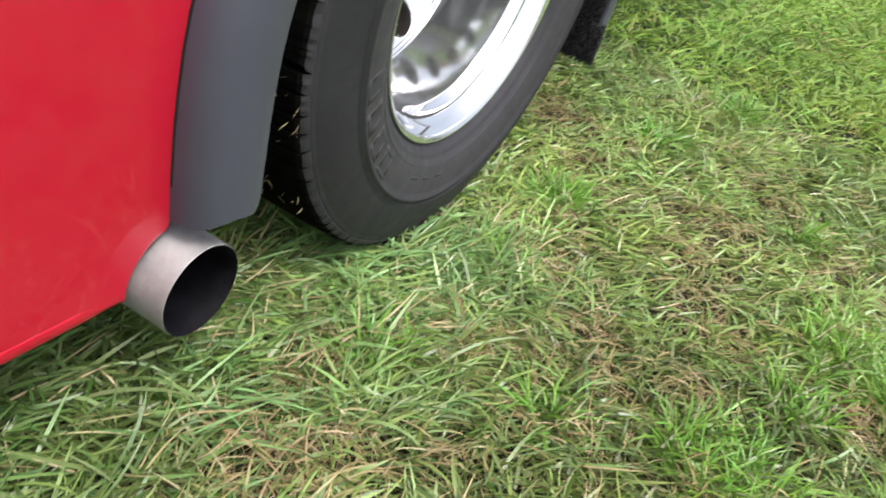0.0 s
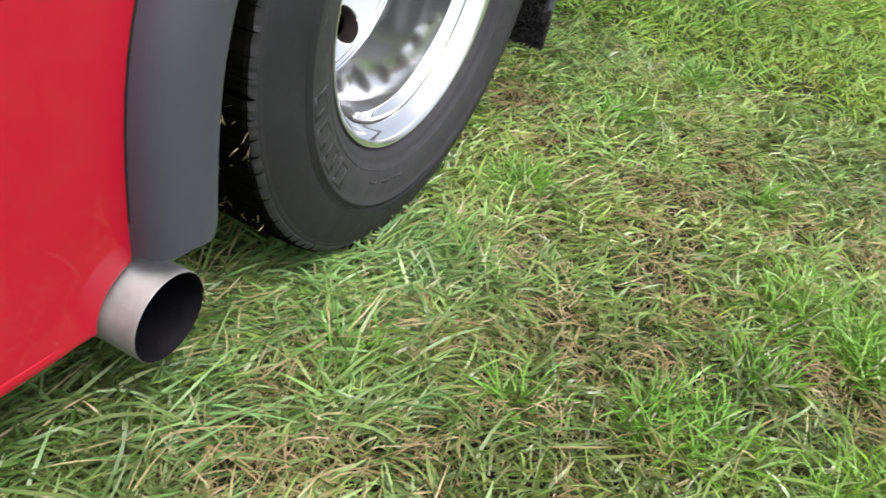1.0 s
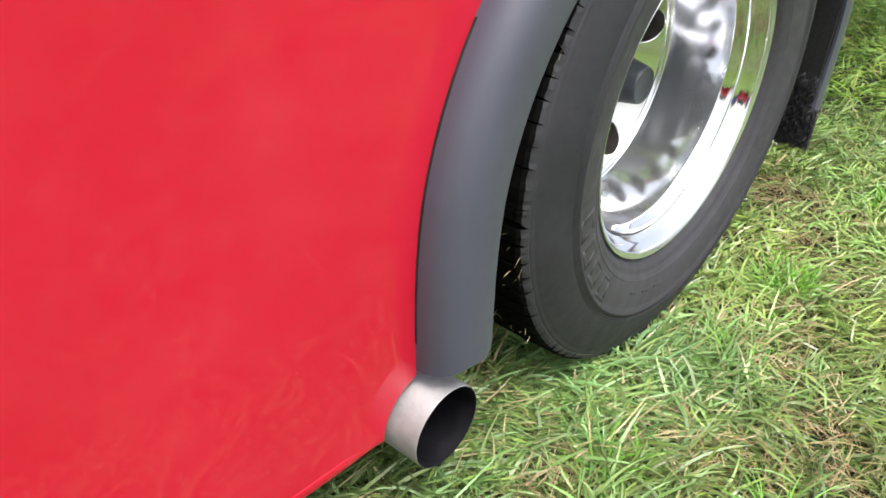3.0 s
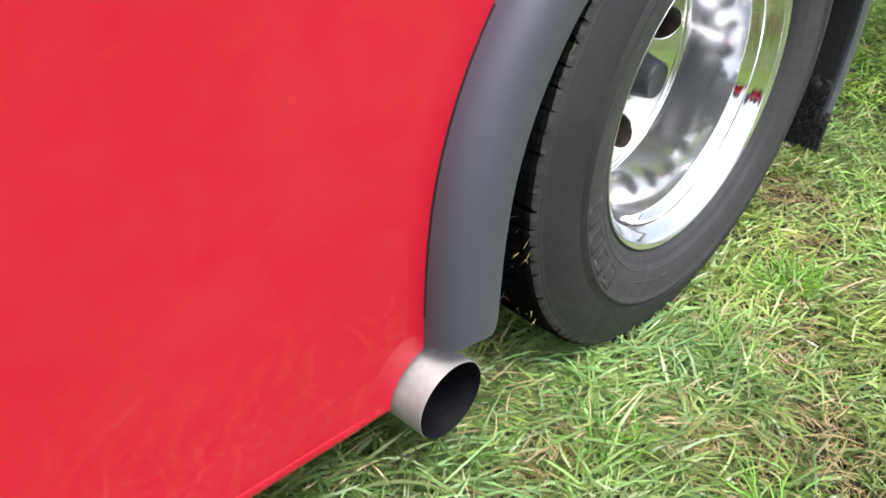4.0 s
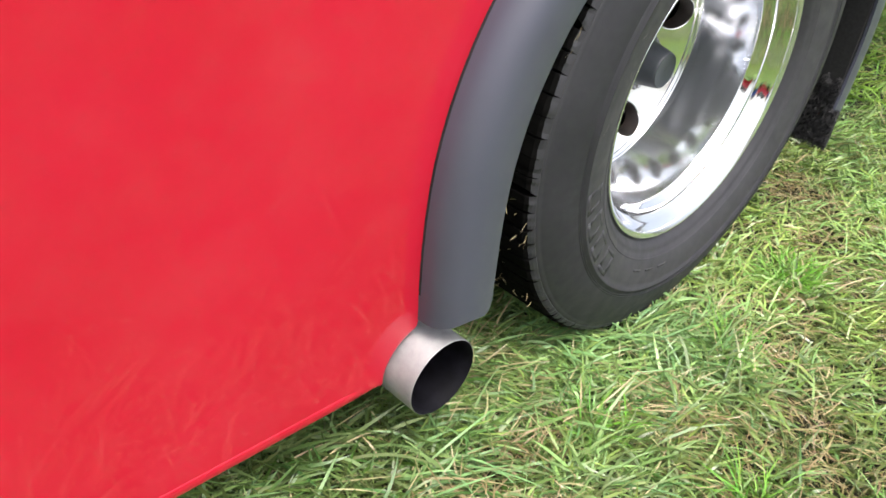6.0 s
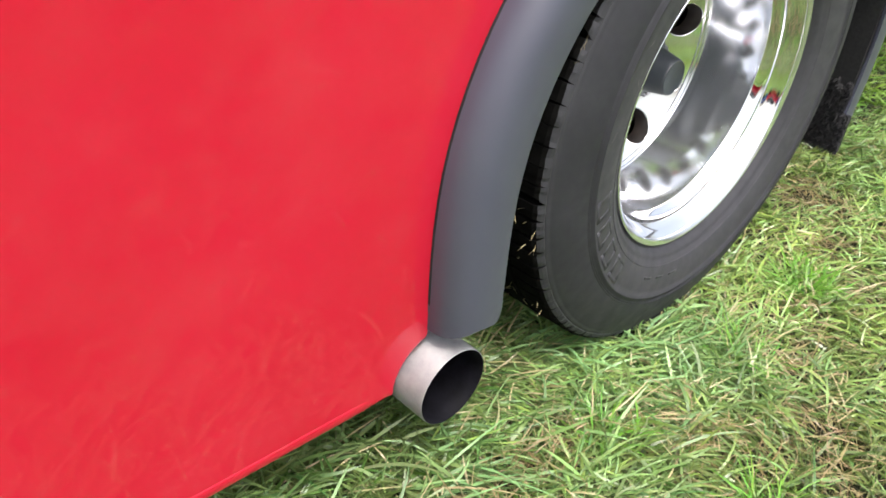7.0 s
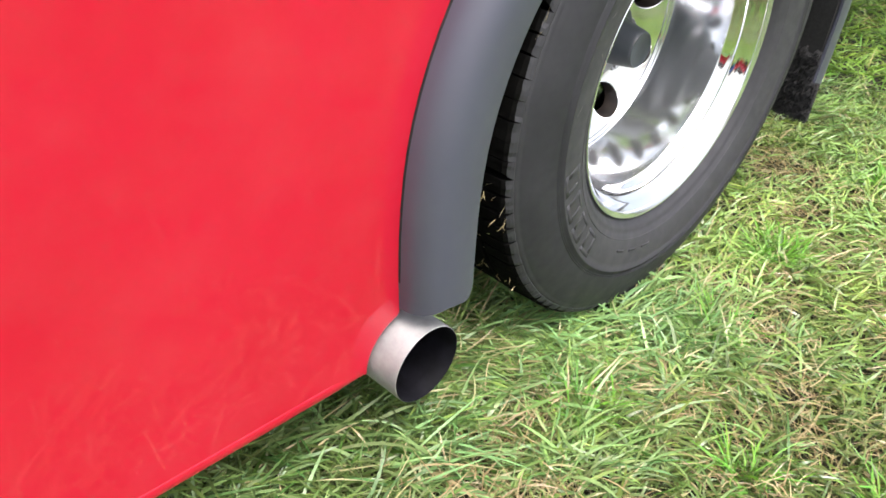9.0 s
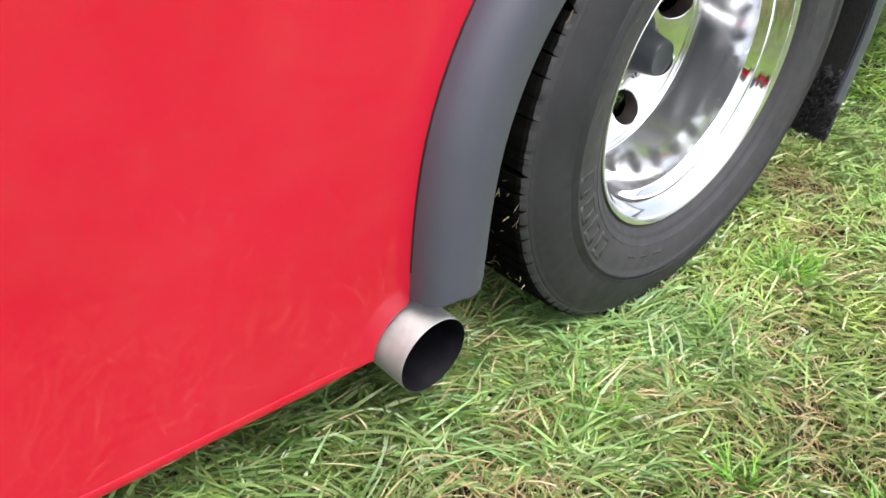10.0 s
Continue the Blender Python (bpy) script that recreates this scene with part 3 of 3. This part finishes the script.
# lush tufts (x, y, radius) and dried patches (x, y, radius)
TUFTS = [(0.18, 0.385, 0.09), (0.215, 0.975, 0.07), (0.86, 0.36, 0.17), (0.68, -0.17, 0.12), (0.21, 0.04, 0.05), (0.29, 1.49, 0.10), (0.65, 0.81, 0.06), (1.02, 0.28, 0.15), (0.16, -0.37, 0.06), (0.77, 0.10, 0.07), (0.45, -0.28, 0.06), (1.0, -0.12, 0.14), (0.9, 1.4, 0.3), (0.5, 2.2, 0.4)]
DRY = [(0.106, -0.43, 0.045), (0.103, -0.55, 0.05), (0.17, -0.69, 0.08), (0.22, -0.62, 0.05), (0.386, -0.04, 0.06), (0.44, 0.41, 0.06), (0.55, 0.90, 0.06),
       (0.33, -0.20, 0.05), (0.25, -0.57, 0.04), (0.52, 0.26, 0.06), (0.47, -0.14, 0.045), (0.56, -0.04, 0.045), (0.40, -0.33, 0.035), (0.17, -0.33, 0.035), (0.85, 0.16, 0.06), (-0.06, 0.80, 0.10), (0.10, 0.62, 0.06), (0.35, 0.62, 0.07), (0.48, 0.645, 0.06), (0.27, 0.07, 0.04), (0.73, 0.74, 0.05), (0.99, 0.09, 0.07), (0.364, -0.50, 0.05), (0.20, 0.30, 0.03), (0.24, 0.22, 0.03), (0.875, 0.69, 0.05)]

# small bare spots all over the turf
DRY += [(float(px), float(py), float(pr)) for px, py, pr in zip(rng.uniform(0.0, 1.3, 46), rng.uniform(-1.1, 1.5, 46), rng.uniform(0.012, 0.040, 46))]

# stretches of deeper green; the first two paint the truck's shadow beside the panel
DEEP_OR_SHADED = [(0.08, -0.88, 0.18), (-0.10, -0.80, 0.15), (0.46, -0.22, 0.17), (0.33, 0.06, 0.08), (0.40, -0.14, 0.16), (0.24, -0.12, 0.08), (0.42, -0.45, 0.16), (0.60, -0.38, 0.20), (0.55, -0.10, 0.14), (0.75, 0.0, 0.2), (0.46, -0.03, 0.13), (0.42, -0.21, 0.10), (0.35, 0.05, 0.07), (0.95, -0.15, 0.22)]

# stretches where pale clippings lie thick
PALE = [(0.55, 0.20, 0.16), (0.75, 0.55, 0.25), (0.38, -0.02, 0.12), (0.32, 0.12, 0.17), (0.42, 0.45, 0.20), (0.15, 0.25, 0.12), (0.55, 0.80, 0.20), (0.08, 0.55, 0.12), (0.45, -0.20, 0.12), (0.20, -0.20, 0.10)]


def wave(x, y, seed, scale):
    """Smooth variation between about -1 and 1."""
    r = np.random.default_rng(seed)
    out = np.zeros_like(x)
    for k in range(5):
        a, f, p = r.uniform(0, 2 * np.pi), scale * r.uniform(0.6, 1.9), r.uniform(0, 2 * np.pi)
        out += np.sin((x * np.cos(a) + y * np.sin(a)) * f + p)
    return out / 3


def spots(x, y, places):
    out = np.zeros_like(x)
    for cx, cy, r in places:
        out = np.maximum(out, np.exp(-((x - cx) ** 2 + (y - cy) ** 2) / (r * r)))
    return out


def blades(name, x, y, length, width, rise, fall, turn, dry, tone, root, label, steps=4, lift=0.0, material=None):
    """Many blades in one mesh: each starts at (x, y), leaves the ground at the angle rise and bends over by fall along its length."""
    n = len(x)
    px, py, pz = x.copy(), y.copy(), root.copy()
    curl = rng.normal(0, 0.55, n)
    hue = np.clip(0.50 + 0.16 * wave(x, y, 21, 6.0) + 0.16 * wave(x, y, 22, 19.0) + rng.normal(0, 0.22, n), 0, 1)
    side_tilt = rng.normal(0, 0.75, n)
    verts = np.zeros((n, 2 * steps + 1, 3), np.float32)
    run = np.zeros((n, 2 * steps + 1), np.float32)
    for k in range(steps + 1):
        s = k / steps
        heading = turn + curl * s
        hx, hy = np.cos(heading), np.sin(heading)
        wide = width * (0.65 + 0.9 * s - 1.5 * s * s) * 0.5
        cx, cy, cz = -hy * np.cos(side_tilt), hx * np.cos(side_tilt), np.sin(side_tilt)
        if k < steps:
            for j, sign in ((0, -1), (1, 1)):
                verts[:, 2 * k + j] = np.stack([px + sign * cx * wide, py + sign * cy * wide, pz + sign * cz * wide], 1)
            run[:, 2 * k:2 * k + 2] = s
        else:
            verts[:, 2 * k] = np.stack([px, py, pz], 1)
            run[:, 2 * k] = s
        el = rise - fall * (s + 0.5 / steps)
        step_len = length / steps
        px, py = px + hx * np.cos(el) * step_len, py + hy * np.cos(el) * step_len
        pz = np.maximum(pz + np.sin(el) * step_len, SOIL_Z + 0.008 + lift)
    per = 2 * steps + 1
    base = (np.arange(n) * per)[:, None]
    quads = [(2 * k, 2 * k + 1, 2 * k + 3, 2 * k + 2) for k in range(steps - 1)]
    tri = (2 * steps - 2, 2 * steps - 1, 2 * steps)
    loop = np.concatenate([np.array(q) for q in quads] + [np.array(tri)])
    loops = (base + loop[None]).astype(np.int32).ravel()
    sizes = np.tile(np.array([4] * (steps - 1) + [3], np.int32), n)
    starts = np.concatenate([[0], np.cumsum(sizes)[:-1]]).astype(np.int32)
    me = bpy.data.meshes.new(name)
    me.vertices.add(n * per)
    me.vertices.foreach_set("co", verts.ravel())
    me.loops.add(len(loops))
    me.loops.foreach_set("vertex_index", loops)
    me.polygons.add(len(sizes))
    me.polygons.foreach_set("loop_start", starts)
    me.polygons.foreach_set("use_smooth", np.ones(len(sizes), bool))
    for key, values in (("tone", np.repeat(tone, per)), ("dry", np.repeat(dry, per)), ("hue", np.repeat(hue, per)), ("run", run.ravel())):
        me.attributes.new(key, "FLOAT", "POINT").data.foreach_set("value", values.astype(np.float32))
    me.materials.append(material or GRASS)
    me.update(calc_edges=True)
    return tagged(new(name, me), label, "grass", kind="stuff")


def keep_clear(x, y):
    """True where grass can root: not under the tyre."""
    return ~((x < 0.004) & (x > -0.29) & (np.abs(y) < 0.13))


def lie(x, y):
    """The way in which the trodden blades lie."""
    return 0.55 + 0.7 * wave(x, y, 5, 4.0) + 0.7 * wave(x, y, 6, 11.0)


def meadow(name, x0, x1, y0, y1, count, short, tall, w0, w1, label, flat=0.75, dry_bias=0.0, steps=4, bunch=9, spread=0.018, comb=0.4, loose=0.7, material=None):
    """Blades that grow in bunches: each bunch has its own way to lie, colour and height."""
    groups = count // bunch
    gx, gy = rng.uniform(x0, x1, groups), rng.uniform(y0, y1, groups)
    which = np.repeat(np.arange(groups), bunch)
    x, y = gx[which] + rng.normal(0, spread, len(which)), gy[which] + rng.normal(0, spread, len(which))
    ok = keep_clear(x, y) & ((rng.random(len(x)) > 0.95 * spots(x, y, DRY)) | (dry_bias > 0.5))
    x, y, which = x[ok], y[ok], which[ok]
    n = len(x)
    tuft, brown, clip = spots(x, y, TUFTS), spots(x, y, DRY), spots(x, y, PALE)
    own = rng.uniform(0.75, 1.25, groups)[which]
    long = rng.uniform(short, tall, n) * own * (1 + 0.35 * tuft) * (1 - 0.35 * brown)
    wide = rng.uniform(w0, w1, n)
    lying = rng.random(n) < flat * (1 - 0.6 * tuft)
    rise = np.where(lying, rng.uniform(0.2, 0.85, n), rng.uniform(0.7, 1.35, n))
    fall = np.where(lying, rng.uniform(0.2, 1.1, n), rng.uniform(0.5, 1.9, n))
    long = np.where(lying, long, long * 0.62)
    heading = np.where(rng.random(groups) < comb, lie(gx, gy) + rng.normal(0, 0.5, groups), rng.uniform(0, 2 * np.pi, groups))
    turn = heading[which] + rng.normal(0, loose, n)
    chance = 0.075 + 0.12 * clip - 0.05 * spots(x, y, DEEP_OR_SHADED) + dry_bias + 0.14 * np.clip(wave(x, y, 8, 9.0), 0, 1) + 0.55 * brown - 0.14 * tuft
    dry = np.where(rng.random(n) < chance, rng.uniform(0.6, 1.0, n), rng.uniform(0.0, 0.18, n))
    tone = np.clip(0.62 * rng.beta(0.65, 0.65, n) + 0.38 * rng.beta(0.6, 0.6, groups)[which] + 0.17 * wave(x, y, 9, 5.0) + 0.17 * wave(x, y, 14, 16.0) + 0.22 * clip - 0.30 * tuft - 0.50 * spots(x, y, DEEP_OR_SHADED), 0, 1)
    tone = np.where(dry > 0.5, np.clip(rng.random(n) * 0.6 + 0.65 * brown - 0.10 * clip, 0, 1), tone)
    wide = np.where(dry > 0.5, np.minimum(wide * 0.75, 0.0044), wide)
    root = np.full(n, SOIL_Z) + rng.uniform(0, 0.018, n) + 0.012 * rng.random(groups)[which]
    return blades(name, x, y, long, wide, rise, fall, turn, dry, tone, root, label, steps, material=material)


def tufts(name, label):
    """Upright young tufts whose blades spring apart from one root."""
    xs, ys, ws = [], [], []
    for cx, cy, r in TUFTS[:12]:
        for k in range(max(5, int(50 * r * r / 0.02))):
            a, d = rng.uniform(0, 2 * np.pi), r * np.sqrt(rng.random()) * 0.8
            count = int(rng.integers(6, 16))
            xs.append(cx + d * np.cos(a) + rng.normal(0, 0.009, count))
            ys.append(cy + d * np.sin(a) + rng.normal(0, 0.009, count))
            ws.append(np.full(count, rng.random()))
    x, y, w = np.concatenate(xs), np.concatenate(ys), np.concatenate(ws)
    ok = keep_clear(x, y)
    x, y, w = x[ok], y[ok], w[ok]
    n = len(x)
    return blades(name, x, y, rng.uniform(0.06, 0.135, n), rng.uniform(0.003, 0.0062, n), rng.uniform(0.75, 1.4, n), rng.uniform(0.4, 1.7, n), rng.uniform(0, 2 * np.pi, n),
                  rng.uniform(0, 0.12, n), np.clip(0.2 + 0.45 * w + rng.normal(0, 0.15, n), 0, 1), np.full(n, SOIL_Z), label, 5, material=LUSH)


def thatch(name, label):
    """Short brown dead bits that cover the dried patches."""
    xs, ys = [], []
    for cx, cy, r in DRY:
        n = int(17000 * r * r) + 26
        xs.append(cx + rng.normal(0, r * 0.6, n))
        ys.append(cy + rng.normal(0, r * 0.6, n))
    x, y = np.concatenate(xs), np.concatenate(ys)
    ok = keep_clear(x, y)
    x, y = x[ok], y[ok]
    n = len(x)
    return blades(name, x, y, rng.uniform(0.02, 0.075, n), rng.uniform(0.0012, 0.0034, n), rng.uniform(-0.1, 0.7, n), rng.uniform(0.1, 0.9, n), rng.uniform(0, 2 * np.pi, n),
                  rng.uniform(0.85, 1.0, n), rng.beta(2.6, 1.0, n), SOIL_Z + rng.uniform(0.008, 0.058, n), label, 3)


n = 16000
ox, oy = rng.uniform(-0.6, 1.35, n), rng.uniform(-1.3, 1.5, n)
clear = keep_clear(ox, oy)
ox, oy = ox[clear], oy[clear]
n = len(ox)
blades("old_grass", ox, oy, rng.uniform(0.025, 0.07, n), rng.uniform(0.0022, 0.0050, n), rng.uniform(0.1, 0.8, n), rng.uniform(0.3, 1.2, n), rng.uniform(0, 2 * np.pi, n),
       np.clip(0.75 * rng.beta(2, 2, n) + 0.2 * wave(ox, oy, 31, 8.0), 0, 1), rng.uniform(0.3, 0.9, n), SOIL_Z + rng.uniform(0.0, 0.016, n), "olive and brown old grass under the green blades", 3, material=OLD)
meadow("mown_grass", -0.75, 1.5, -1.35, 1.6, 62000, 0.036, 0.098, 0.0033, 0.0080, "mown trodden green grass with dry blades", flat=0.86, steps=4, bunch=8, spread=0.019, comb=0.48, loose=0.62)
meadow("long_grass_blades", -0.40, 0.30, -1.25, 0.00, 5600, 0.06, 0.14, 0.0048, 0.0090, "long flattened green grass blades", flat=1.0, steps=6, bunch=6, spread=0.020, comb=0.75, loose=0.42, material=FRESH)
meadow("cool_grass_blades", -0.45, 0.5, -1.25, 0.15, 5200, 0.04, 0.12, 0.0036, 0.0074, "loose grey-green cut grass blades", flat=0.95, steps=5, bunch=5, spread=0.02, comb=0.4, loose=0.6, material=FRESH)
meadow("loose_grass_blades", -0.45, 1.4, -1.25, 1.5, 7500, 0.04, 0.11, 0.0036, 0.0074, "loose flattened grass blades", flat=0.95, steps=5, bunch=5, spread=0.02, comb=0.4, loose=0.6)
n = 26
blades("arching_grass_blades", rng.uniform(0.01, 0.07, n), rng.uniform(-0.76, -0.60, n), rng.uniform(0.13, 0.22, n), rng.uniform(0.0040, 0.0070, n), rng.uniform(0.6, 1.1, n), rng.uniform(0.8, 1.5, n),
       rng.normal(0.55, 0.40, n), np.where(rng.random(n) < 0.1, 0.9, 0.05), rng.uniform(0.3, 1.0, n), np.full(n, SOIL_Z), "long arching grass blades leaning round the tailpipe", 8, material=FRESH)
thatch("dead_grass_thatch", "brown dead thatch in the dried patches")
tufts("young_grass_tufts", "bright green upright tufts of young grass")
meadow("dry_grass_blades", -0.6, 1.5, -1.3, 1.6, 1900, 0.03, 0.09, 0.0016, 0.0038, "loose pale dry straw lying in the grass", flat=0.97, dry_bias=0.85, steps=4, bunch=4, spread=0.04, comb=0.2)
meadow("field_grass", -2.6, 3.2, 1.6, 7.0, 120000, 0.04, 0.12, 0.0045, 0.0095, "green field grass", steps=3, bunch=10, spread=0.035, material=FIELD)
meadow("side_field_grass", 1.5, 5.5, -5.0, 1.6, 60000, 0.05, 0.13, 0.007, 0.014, "green field grass beside the truck", steps=3, bunch=10, spread=0.04, material=FIELD)
meadow("rear_field_grass", -0.6, 1.5, -5.0, -1.35, 26000, 0.05, 0.13, 0.006, 0.012, "green field grass along the truck", steps=3, bunch=10, spread=0.04, material=FIELD)

# ---------------------------------------------------------------- bits of straw caught in the tread
bits = 42
ang = np.radians(rng.uniform(-172, -138, bits))
bx = rng.uniform(-0.14, -0.01, bits)
blades("straw_bits", bx, (TYRE_R + 0.004) * np.cos(ang), rng.uniform(0.006, 0.018, bits), rng.uniform(0.0010, 0.0022, bits), rng.uniform(-0.6, 0.9, bits), rng.uniform(0, 0.6, bits),
       rng.uniform(-1.2, 1.2, bits) - math.pi / 2, np.ones(bits), rng.uniform(0, 0.4, bits), HUB + (TYRE_R + 0.004) * np.sin(ang), "dry grass bits caught in the tyre tread", 2, lift=0.02)

strands = 6
ang = np.radians(rng.uniform(-205, -160, strands))
blades("straw_strands", rng.uniform(-0.004, 0.006, strands), (TYRE_R - 0.003) * np.cos(ang), rng.uniform(0.012, 0.032, strands), rng.uniform(0.0005, 0.0009, strands), rng.uniform(-1.3, -0.6, strands), rng.uniform(-0.5, 0.5, strands),
       rng.uniform(-2.6, -0.6, strands), np.ones(strands), rng.uniform(0, 0.3, strands), HUB + (TYRE_R - 0.003) * np.sin(ang), "pale dry strands hanging from the tyre shoulder", 5, lift=0.02)

# ---------------------------------------------------------------- things further off in the field
WHITE = plain("white_plastic", (0.70, 0.71, 0.72), (0.80, 0.80, 0.80), 0.35)
DARK = plain("dark_metal", (0.015, 0.014, 0.014), (0.04, 0.035, 0.033), 0.5)


def tub(x, y, r, h):
    """A white plastic tub on a dark base."""
    top = tagged(new("plastic_tub"), "white tapered plastic tub on a dark base on grass", "tub")
    bm = bmesh.new()
    wide = r + 0.10 * h
    profile = [(0.07, r * 0.92), (0.078, r * 0.98), (0.095, r + 0.008), (h * 0.5, r + 0.05 * h), (h - 0.03, wide - 0.01), (h - 0.028, wide + 0.012), (h, wide + 0.012), (h, wide - 0.004), (h - 0.03, wide - 0.02), (h * 0.5, r + 0.03 * h), (0.11, r * 0.9), (0.10, 0.001)]
    n = 40
    rings = [[bm.verts.new((q * math.cos(2 * math.pi * k / n), q * math.sin(2 * math.pi * k / n), z)) for k in range(n)] for z, q in profile]
    for p, q in zip(rings, rings[1:]):
        for k in range(n):
            bm.faces.new((p[k], p[(k + 1) % n], q[(k + 1) % n], q[k]))
    part("body", bm, WHITE, top)
    bm = bmesh.new()
    rings = [[bm.verts.new((q * math.cos(2 * math.pi * k / n), q * math.sin(2 * math.pi * k / n), z)) for k in range(n)] for z, q in ((SOIL_Z, r * 0.78), (0.06, r * 0.80), (0.0695, r * 0.78), (0.0695, 0.001))]
    for p, q in zip(rings, rings[1:]):
        for k in range(n):
            bm.faces.new((p[k], p[(k + 1) % n], q[(k + 1) % n], q[k]))
    part("base", bm, DARK, top, "dark base")
    top.location = (x, y, 0)
    return top


def stand(x, y):
    """A folding stand with a flat upright and a splayed leg."""
    top = tagged(new("folding_stand"), "dark metal folding stand on the grass", "stand")
    for x0, x1, lean in ((0.0, 0.028, -0.30), (0.050, 0.075, -0.27)):
        bm = bmesh.new()
        sweep(bm, [[(x0 + lean * z, -0.012, z), (x1 + lean * z, -0.012, z), (x1 + lean * z, 0.012, z), (x0 + lean * z, 0.012, z)] for z in (SOIL_Z, 0.02, 0.3, 0.62)])
        part("leg", bm, DARK, top, smooth=False)
    bm = bmesh.new()
    box(bm, -0.24, 0.0, -0.14, 0.14, 0.621, 0.645)
    part("top", bm, DARK, top, smooth=False)
    top.location = (x, y, 0)
    return top


tub(1.33, 4.13, 0.26, 0.45)
stand(1.03, 4.28)


def car(paint, label, m):
    """A small parked car: body, glass cabin and four wheels."""
    top = tagged(new("parked_car"), label, "car", group="parked cars")
    bm = bmesh.new()
    shape = [(-2.0, 0.30, 0.62, 0.78), (-1.9, 0.24, 0.72, 0.84), (-1.0, 0.22, 0.84, 0.88), (0.2, 0.22, 0.90, 0.88), (1.4, 0.22, 0.94, 0.88), (1.95, 0.26, 0.90, 0.83), (2.02, 0.34, 0.78, 0.78)]
    sweep(bm, [[(x, -w, z0), (x, w, z0), (x, w + 0.02, (z0 + z1) / 2), (x, w - 0.05, z1), (x, -w + 0.05, z1), (x, -w - 0.02, (z0 + z1) / 2)] for x, z0, z1, w in shape])
    part("body", bm, paint, top)
    bm = bmesh.new()
    cabin = [(-0.95, 0.86, 0.87), (-0.25, 1.38, 0.66), (0.9, 1.42, 0.66), (1.6, 0.95, 0.80)]
    sweep(bm, [[(x, -0.80, 0.86), (x, 0.80, 0.86), (x, w, z), (x, -w, z)] for x, z, w in cabin])
    part("cabin", bm, DARK, top, "dark glass cabin", smooth=False)
    for x in (-1.25, 1.25):
        for y in (-0.80, 0.80):
            bm = bmesh.new()
            rings = [[bm.verts.new((x + r * math.cos(2 * math.pi * k / 24), y + d, 0.27 + r * math.sin(2 * math.pi * k / 24))) for k in range(24)] for r, d in ((0.001, -0.1), (0.30, -0.1), (0.315, -0.07), (0.315, 0.07), (0.30, 0.1), (0.001, 0.1))]
            for p, q in zip(rings, rings[1:]):
                for k in range(24):
                    bm.faces.new((p[k], p[(k + 1) % 24], q[(k + 1) % 24], q[k]))
            part("wheel", bm, TREAD, top)
    top.matrix_basis = m
    return top


BLUE = plain("blue_paint", (0.02, 0.05, 0.25), (0.03, 0.07, 0.30), 0.25, 3)
car(RED, "red car parked across the field", pose(6.6, -6.3, 0, 0, 0, 47))
car(BLUE, "blue car parked across the field", pose(11.0, -5.6, 0, 0, 0, 62))
